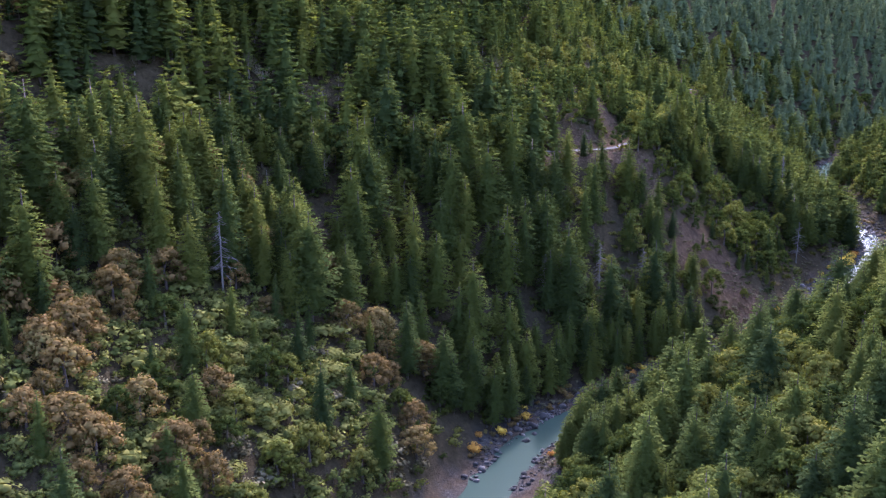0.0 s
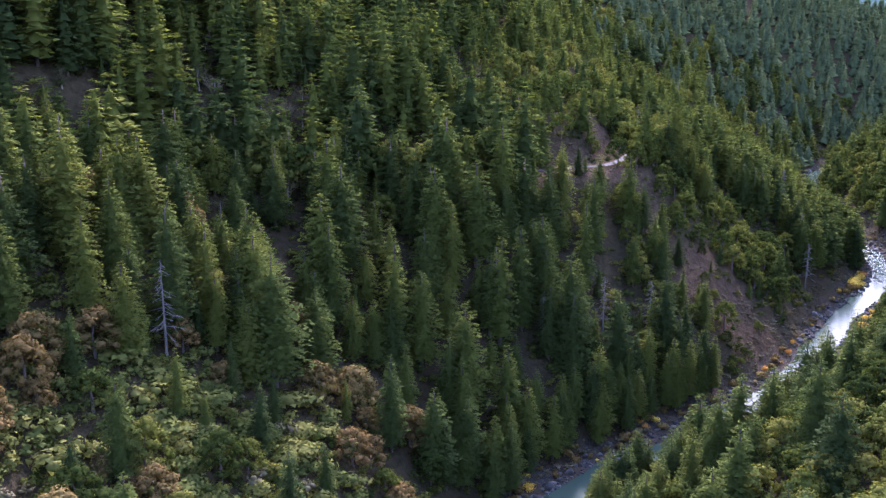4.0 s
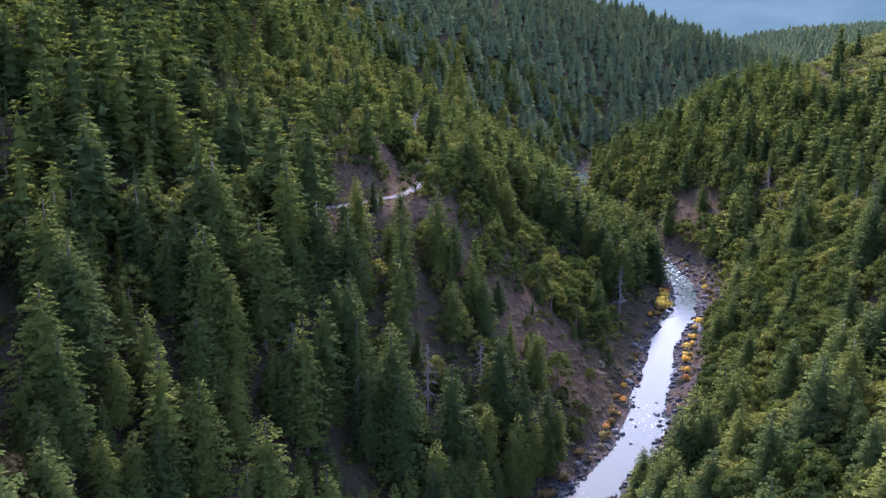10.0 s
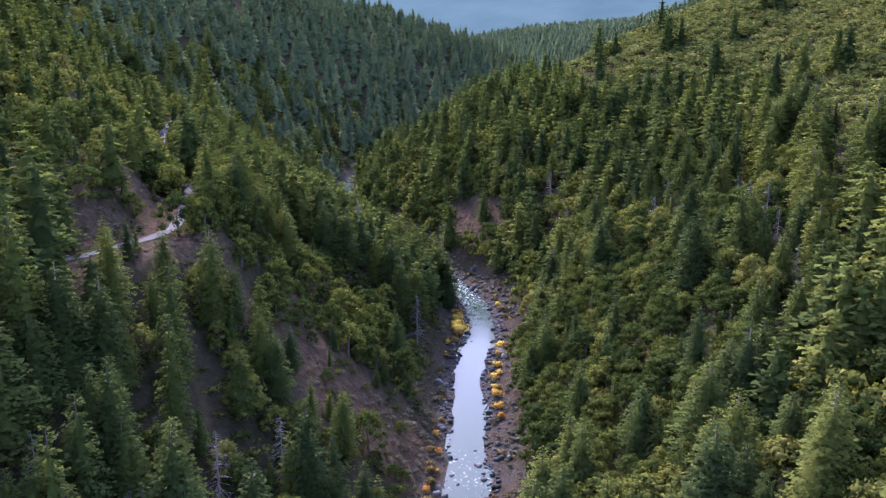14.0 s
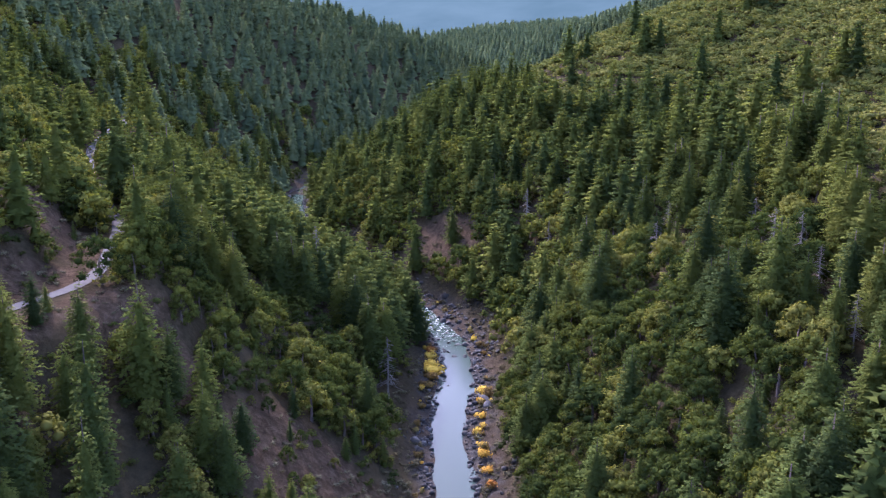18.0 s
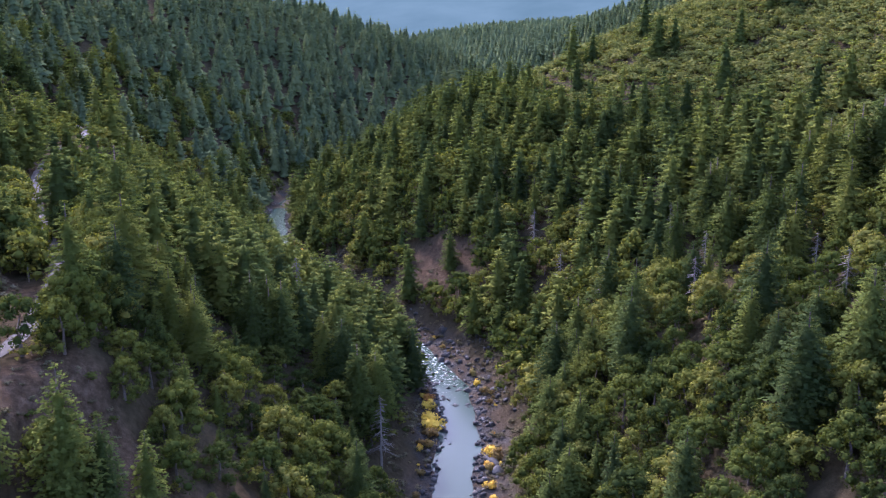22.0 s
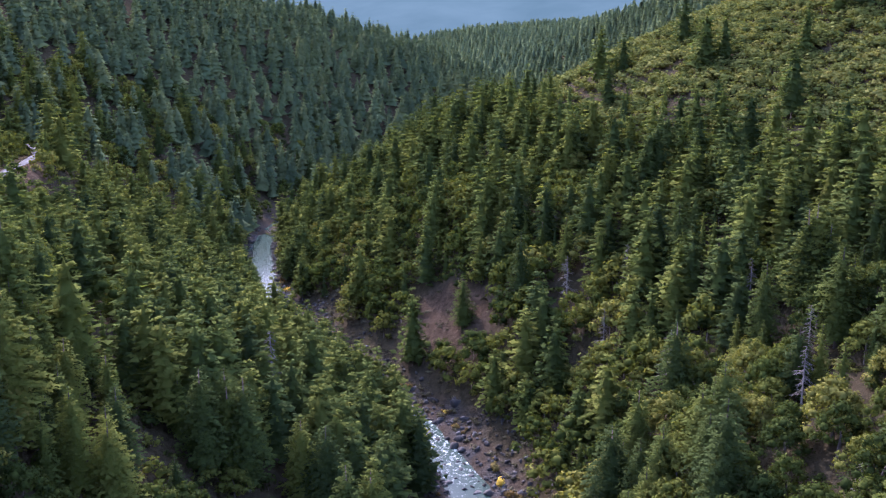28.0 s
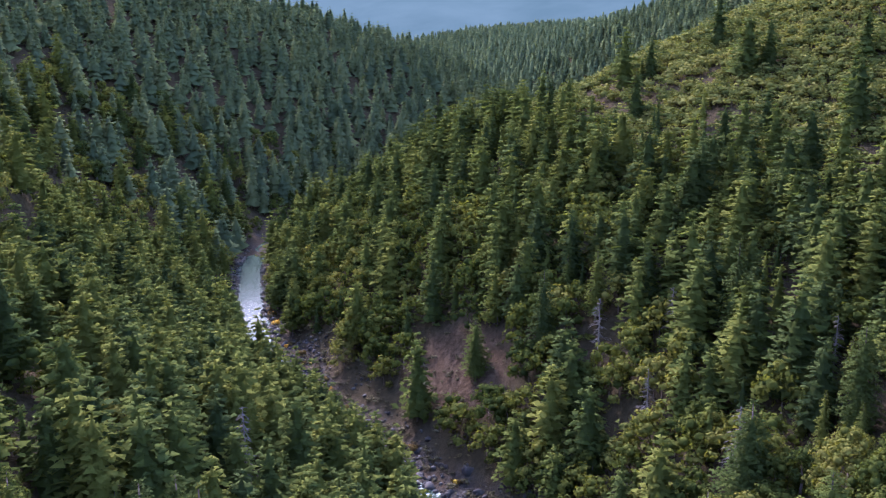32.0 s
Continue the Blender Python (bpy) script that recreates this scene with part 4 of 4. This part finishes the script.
MID = ((70, 200), (80, 270), (-30, 300), (-60, 200), (-30, 300), (110, 350), (140, 450), (110, 350), (250, 410))
for key, kind, count, label, category, group, mass in (
        ("tall", tall_fir, 300, "tall dark green conifer with drooping branches on the slope", "conifer", "tall firs", "fir_woods"),
        ("young", young_fir, 200, "young bushy green conifer on the hillside", "conifer", "young firs", "young_fir_woods"),
        ("oak", live_oak, 300, "rounded olive green live oak on the hillside", "oak tree", "live oaks", "oak_woods"),
        ("autumn", autumn_oak, 40, "oak with rusty brown autumn leaves", "oak tree", "autumn oaks", "autumn_oak_woods"),
        ("bare", bare_tree, 20, "leafless grey-brown tree among firs", "bare tree", "bare trees", "bare_woods"),
        ("bush", bush, 120, "low yellow-green chaparral bush", "bush", "hillside bushes", "chaparral")):
    single, rest = split(rows[key], count)
    for i, (x, y, z, h, w, turn) in enumerate(single):
        kind.thing(i * 7 % 11, x, y, z, h, w, math.degrees(turn), label, category, group)
    if key in ("tall", "oak"):
        near, rest = split(rest, 110 if key == "tall" else 190)
        kind.stand(mass, near, "thick woods of the near slopes", "woods", fine=True)
    kind.stand(mass, rest, "dense woods covering the canyon slopes", "woods")
oak_scrub.stand("oak_understory", rows["scrub"], "low green scrub filling the floor under the firs", "scrub")
valley_fir.stand("lower_valley_woods", rows["behind"], "dense fir woods further down the canyon", "woods")
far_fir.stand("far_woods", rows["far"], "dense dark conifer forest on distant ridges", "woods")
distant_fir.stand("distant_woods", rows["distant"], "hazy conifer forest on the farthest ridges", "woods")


# ---------------------------------------------------------------- the river's edge
def stone_shape(seed, level):
    """A broken boulder: a ball cut by planes and knocked out of round."""
    bm = bmesh.new()
    bmesh.ops.create_icosphere(bm, subdivisions=level, radius=1.0)
    r = random.Random(seed)
    cuts = [(Vector((r.uniform(-1, 1), r.uniform(-1, 1), r.uniform(-0.5, 1))).normalized(), r.uniform(0.40, 0.78)) for _ in range(10)]
    for v in bm.verts:
        for n, k in cuts:
            e = v.co.dot(n) - k
            if e > 0:
                v.co -= n * e * 0.9
        v.co += 0.09 * noise.noise_vector(v.co * 1.7 + Vector((seed, 0, 0)))
        v.co.z *= 0.72
    bmesh.ops.triangulate(bm, faces=bm.faces)
    bm.verts.index_update()
    out = [tuple(v.co) for v in bm.verts], [tuple(v.index for v in f.verts) for f in bm.faces]
    bm.free()
    return out


BOULDERS = [tri_mesh("boulder", *stone_shape(k, 2), [ROCK]) for k in range(5)]
rng = random.Random(21)
# single big boulders: along, off the middle, size
for i, (s, d, r) in enumerate([(649, -10.5, 3.4), (645, -12.5, 2.6), (653, -9, 2.0), (617, 10.5, 2.6), (610, 9.5, 2.2), (674, 6.0, 2.1), (682, 5.2, 1.6), (664, 3.2, 0.9), (735, -4.5, 2.3),
                               (738, -7.5, 2.0), (742, -2.0, 1.2), (760, -6, 1.8), (772, -8, 2.6), (724, -3.0, 1.0), (716, 1.5, 0.9), (556, -3.5, 1.7), (551, -5, 1.2), (544, 2, 1.0),
                               (560, 3.5, 0.9), (536, -6.5, 1.4), (926, 1.0, 1.1), (922, 0.0, 0.8), (918, -4.5, 2.0), (905, -9, 3.2), (936, -9, 2.2), (950, -10, 2.8),
                               (694, -3.5, 1.5), (699, 2.5, 1.2), (705, -5.2, 1.9), (709, 0.5, 1.1), (714, 4.4, 1.6), (721, -1.2, 1.3), (728, 2.4, 1.0), (731, -5.5, 1.7), (746, 3.6, 1.5), (752, -1.6, 1.2),
                               (764, 1.8, 1.4), (771, -3.2, 1.6), (780, 3.0, 1.2), (686, -6.2, 2.0), (640, -7.6, 1.5), (628, 6.4, 1.3), (574, -5.6, 1.2), (566, -2.2, 1.0), (549, 4.2, 1.3), (531, 1.2, 1.1),
                               (398, 3, 1.6), (402, 6.5, 2.6), (396, 8.5, 2.0), (410, 8.0, 2.4), (420, 7.5, 2.2), (392, 2.0, 2.0)]):
    x, y = river_place(s, d)
    ob = new("boulder", BOULDERS[i % 5])
    ob.matrix_basis = pose(x, y, max(float(ground_z(x, y)), -0.3) + r * 0.22, 0, 0, rng.random() * 360) @ Matrix.Diagonal((r, r * rng.uniform(0.7, 1.0), r * rng.uniform(0.7, 1.0), 1))
    tagged(ob, "large dark grey boulder at the water's edge", "boulder", "river boulders")
for i in range(90):
    s, d = rng.uniform(690, 805), rng.uniform(-18, 5)
    x, y = river_place(s, d)
    r = rng.uniform(0.7, 1.3) + 1.4 * rng.random() ** 3
    ob = new("boulder", BOULDERS[i % 5])
    ob.matrix_basis = pose(x, y, max(float(ground_z(x, y)), -0.4) + r * 0.2, 0, 0, rng.random() * 360) @ Matrix.Diagonal((r, r * rng.uniform(0.6, 1.0), r * rng.uniform(0.6, 1.0), 1))
    tagged(ob, "dark grey boulder piled beside the rapids", "boulder", "river boulders")
count = 0
while count < 200:
    s, d = rng.uniform(370, 980), rng.choice((-1, 1)) * rng.uniform(3.5, 19)
    if count > 140:
        s, d = rng.uniform(680, 930), -rng.uniform(6.5, 18)
    wild = abs(d) < 7 and not (520 < s < 590 or 680 < s < 800 or 900 < s < 960)
    if wild or cleared(*river_place(s, d)) > 0.2 or (610 < s < 665 and abs(d) < 7.2) or (d > 0 and d > 16):
        continue
    x, y = river_place(s, d)
    r = rng.uniform(0.35, 0.8) + 1.1 * rng.random() ** 4
    ob = new("boulder", BOULDERS[count % 5])
    ob.matrix_basis = pose(x, y, max(float(ground_z(x, y)), -0.3) + r * 0.2, 0, 0, rng.random() * 360) @ Matrix.Diagonal((r, r * rng.uniform(0.6, 1.0), r * rng.uniform(0.6, 1.0), 1))
    tagged(ob, "grey river boulder on the rocky shore", "boulder", "river boulders")
    count += 1


def rubble():
    """The countless small rocks of the shores."""
    shapes = [(np.array(v), np.array(f)) for v, f in (stone_shape(40 + k, 1) for k in range(4))]
    r = np.random.default_rng(3)
    V, F, base = [], [], 0
    for _ in range(8000):
        s = r.uniform(360, 1050)
        left = r.random() < 0.36
        d = (5.2 + 10 * r.random() ** 1.4) if left else -(5.2 + 16 * r.random() ** 1.3)
        if 700 < s < 850 and not left:
            d -= 6 * r.random()
        x, y = river_place(s, d)
        if cleared(x, y) > 0.25 or (abs(d) > 10 and wobble(np.array(x), np.array(y), 12, 31) < 0.1 + 0.3 * r.random()):
            continue
        k = 0.25 + 0.35 * r.random() + 1.3 * r.random() ** 4
        v, f = shapes[r.integers(4)]
        a = r.random() * 6.28
        c, q = math.cos(a), math.sin(a)
        V.append(np.stack([(v[:, 0] * c - v[:, 1] * q) * k + x, (v[:, 0] * q + v[:, 1] * c) * k * 0.8 + y, v[:, 2] * k + max(float(ground_z(x, y)), -0.2) + k * 0.15], 1))
        F.append(f + base)
        base += len(v)
    tagged(new("rubble", tri_mesh("rubble", np.concatenate(V), np.concatenate(F), [ROCK])), "grey cobbles and broken rock along both shores", "rocks", kind="stuff")


rubble()

# willows turned yellow and orange, on both edges of the water
spots = [(674, 9.5, 4.2, 0), (679, 10.2, 3.8, 0), (668, 9.8, 3.0, 1), (690, 10.0, 2.8, 0), (697, 9.8, 2.6, 0), (660, 9.5, 2.4, 1), (652, -11, 3.2, 1), (656, -9.6, 2.6, 0), (648, -10, 2.0, 0),
         (622, -9.5, 2.2, 0), (606, -10, 2.8, 0), (596, -10.5, 2.2, 0), (612, -10.5, 1.9, 1), (700, -10, 2.2, 1), (708, -9, 2.4, 0), (716, -9.5, 2.4, 1), (938, 10, 3.2, 0), (933, 10.5, 2.4, 1), (946, 9.5, 2.0, 1),
         (929, -9, 2.2, 1), (915, -9.5, 2.0, 0)]
for k in range(44):
    spots.append((rng.uniform(372, 515), rng.uniform(9, 17), rng.uniform(1.2, 2.6), 1 if k % 6 else 0))
while len(spots) < 235:
    s, side = rng.uniform(380, 960), rng.choice((-1, 1))
    if 770 < s < 890 and side > 0:
        continue
    spots.append((s, side * rng.uniform(8.2, 11.5 if side > 0 else 13), 0.7 + 1.5 * rng.random() ** 2, 1 if rng.random() < 0.78 else 0))
rust = Kind("rusty_willow", AUTUMN, BARK, lambda r: bush_crown(r, 6, 30, 0.10), lambda r: bush_crown(r, 4, 14, 0.13), no_trunk, 3, 14)
for i, (s, d, h, orange) in enumerate(spots):
    x, y = river_place(s, d)
    kind = rust if orange else willow
    kind.thing(i, x, y, float(ground_z(x, y)) - 0.1, h * 1.3, rng.uniform(0.9, 1.25), rng.random() * 360,
               "low rusty orange willow by the river" if orange else "bright yellow autumn willow by the river", "shrub", "river willows")

# dry leafless brush on the shores and the open slopes
brush = list(rows["dry"])
r = np.random.default_rng(9)
while len(brush) < 2300 + len(rows["dry"]):
    s, side = r.uniform(370, 1000), 1 if r.random() < 0.35 else -1
    d = side * (8.5 + (11 if side > 0 else 18) * r.random())
    x, y = river_place(s, d)
    brush.append((x, y, float(ground_z(x, y)) - 0.2, 0.6 + 1.6 * r.random() ** 2, 1.1 + 0.7 * r.random(), r.random() * 6.28))
for cx, cy, rx, ry, turn in CLEAR:
    for _ in range(int(rx * ry * 0.30)):
        a, q = r.random() * 6.28, math.sqrt(r.random())
        u, v = math.cos(a) * q * rx, math.sin(a) * q * ry
        x, y = cx + u * math.cos(radians(turn)) - v * math.sin(radians(turn)), cy + u * math.sin(radians(turn)) + v * math.cos(radians(turn))
        if road_gap(x, y) > 4:
            brush.append((x, y, float(ground_z(x, y)) - 0.2, 0.7 + 1.3 * r.random() ** 2, 1.0 + 0.6 * r.random(), r.random() * 6.28))
dry_bush.stand("dry_brush", brush, "dry leafless brush on shores and bare slopes", "brush")
# round oaks below the bend of the road
for i, (x, y, h) in enumerate([(90, 448, 12), (95, 455, 15), (101, 464, 16), (105, 473, 16), (109, 482, 17), (113, 492, 17), (115, 502, 16), (117, 513, 16), (98, 462, 12), (120, 524, 15), (126, 540, 14), (112, 466, 13)]):
    live_oak.thing(i, x, y, float(ground_z(x, y)) - 0.2, h, rng.uniform(0.90, 1.05), rng.random() * 360, "broad rounded oak just below the gravel road", "oak tree", "live oaks")
# small green bushes scattered over the bare slope below the road
for i in range(60):
    s, d = rng.uniform(500, 625), rng.uniform(16, 66)
    x, y = river_place(s, d)
    h = rng.uniform(2.2, 5.0)
    live_oak.thing(i, x, y, float(ground_z(x, y)) - 0.2, h, rng.uniform(0.9, 1.2), rng.random() * 360, "small dark green oak scrub on bare soil", "bush", "slope scrub")
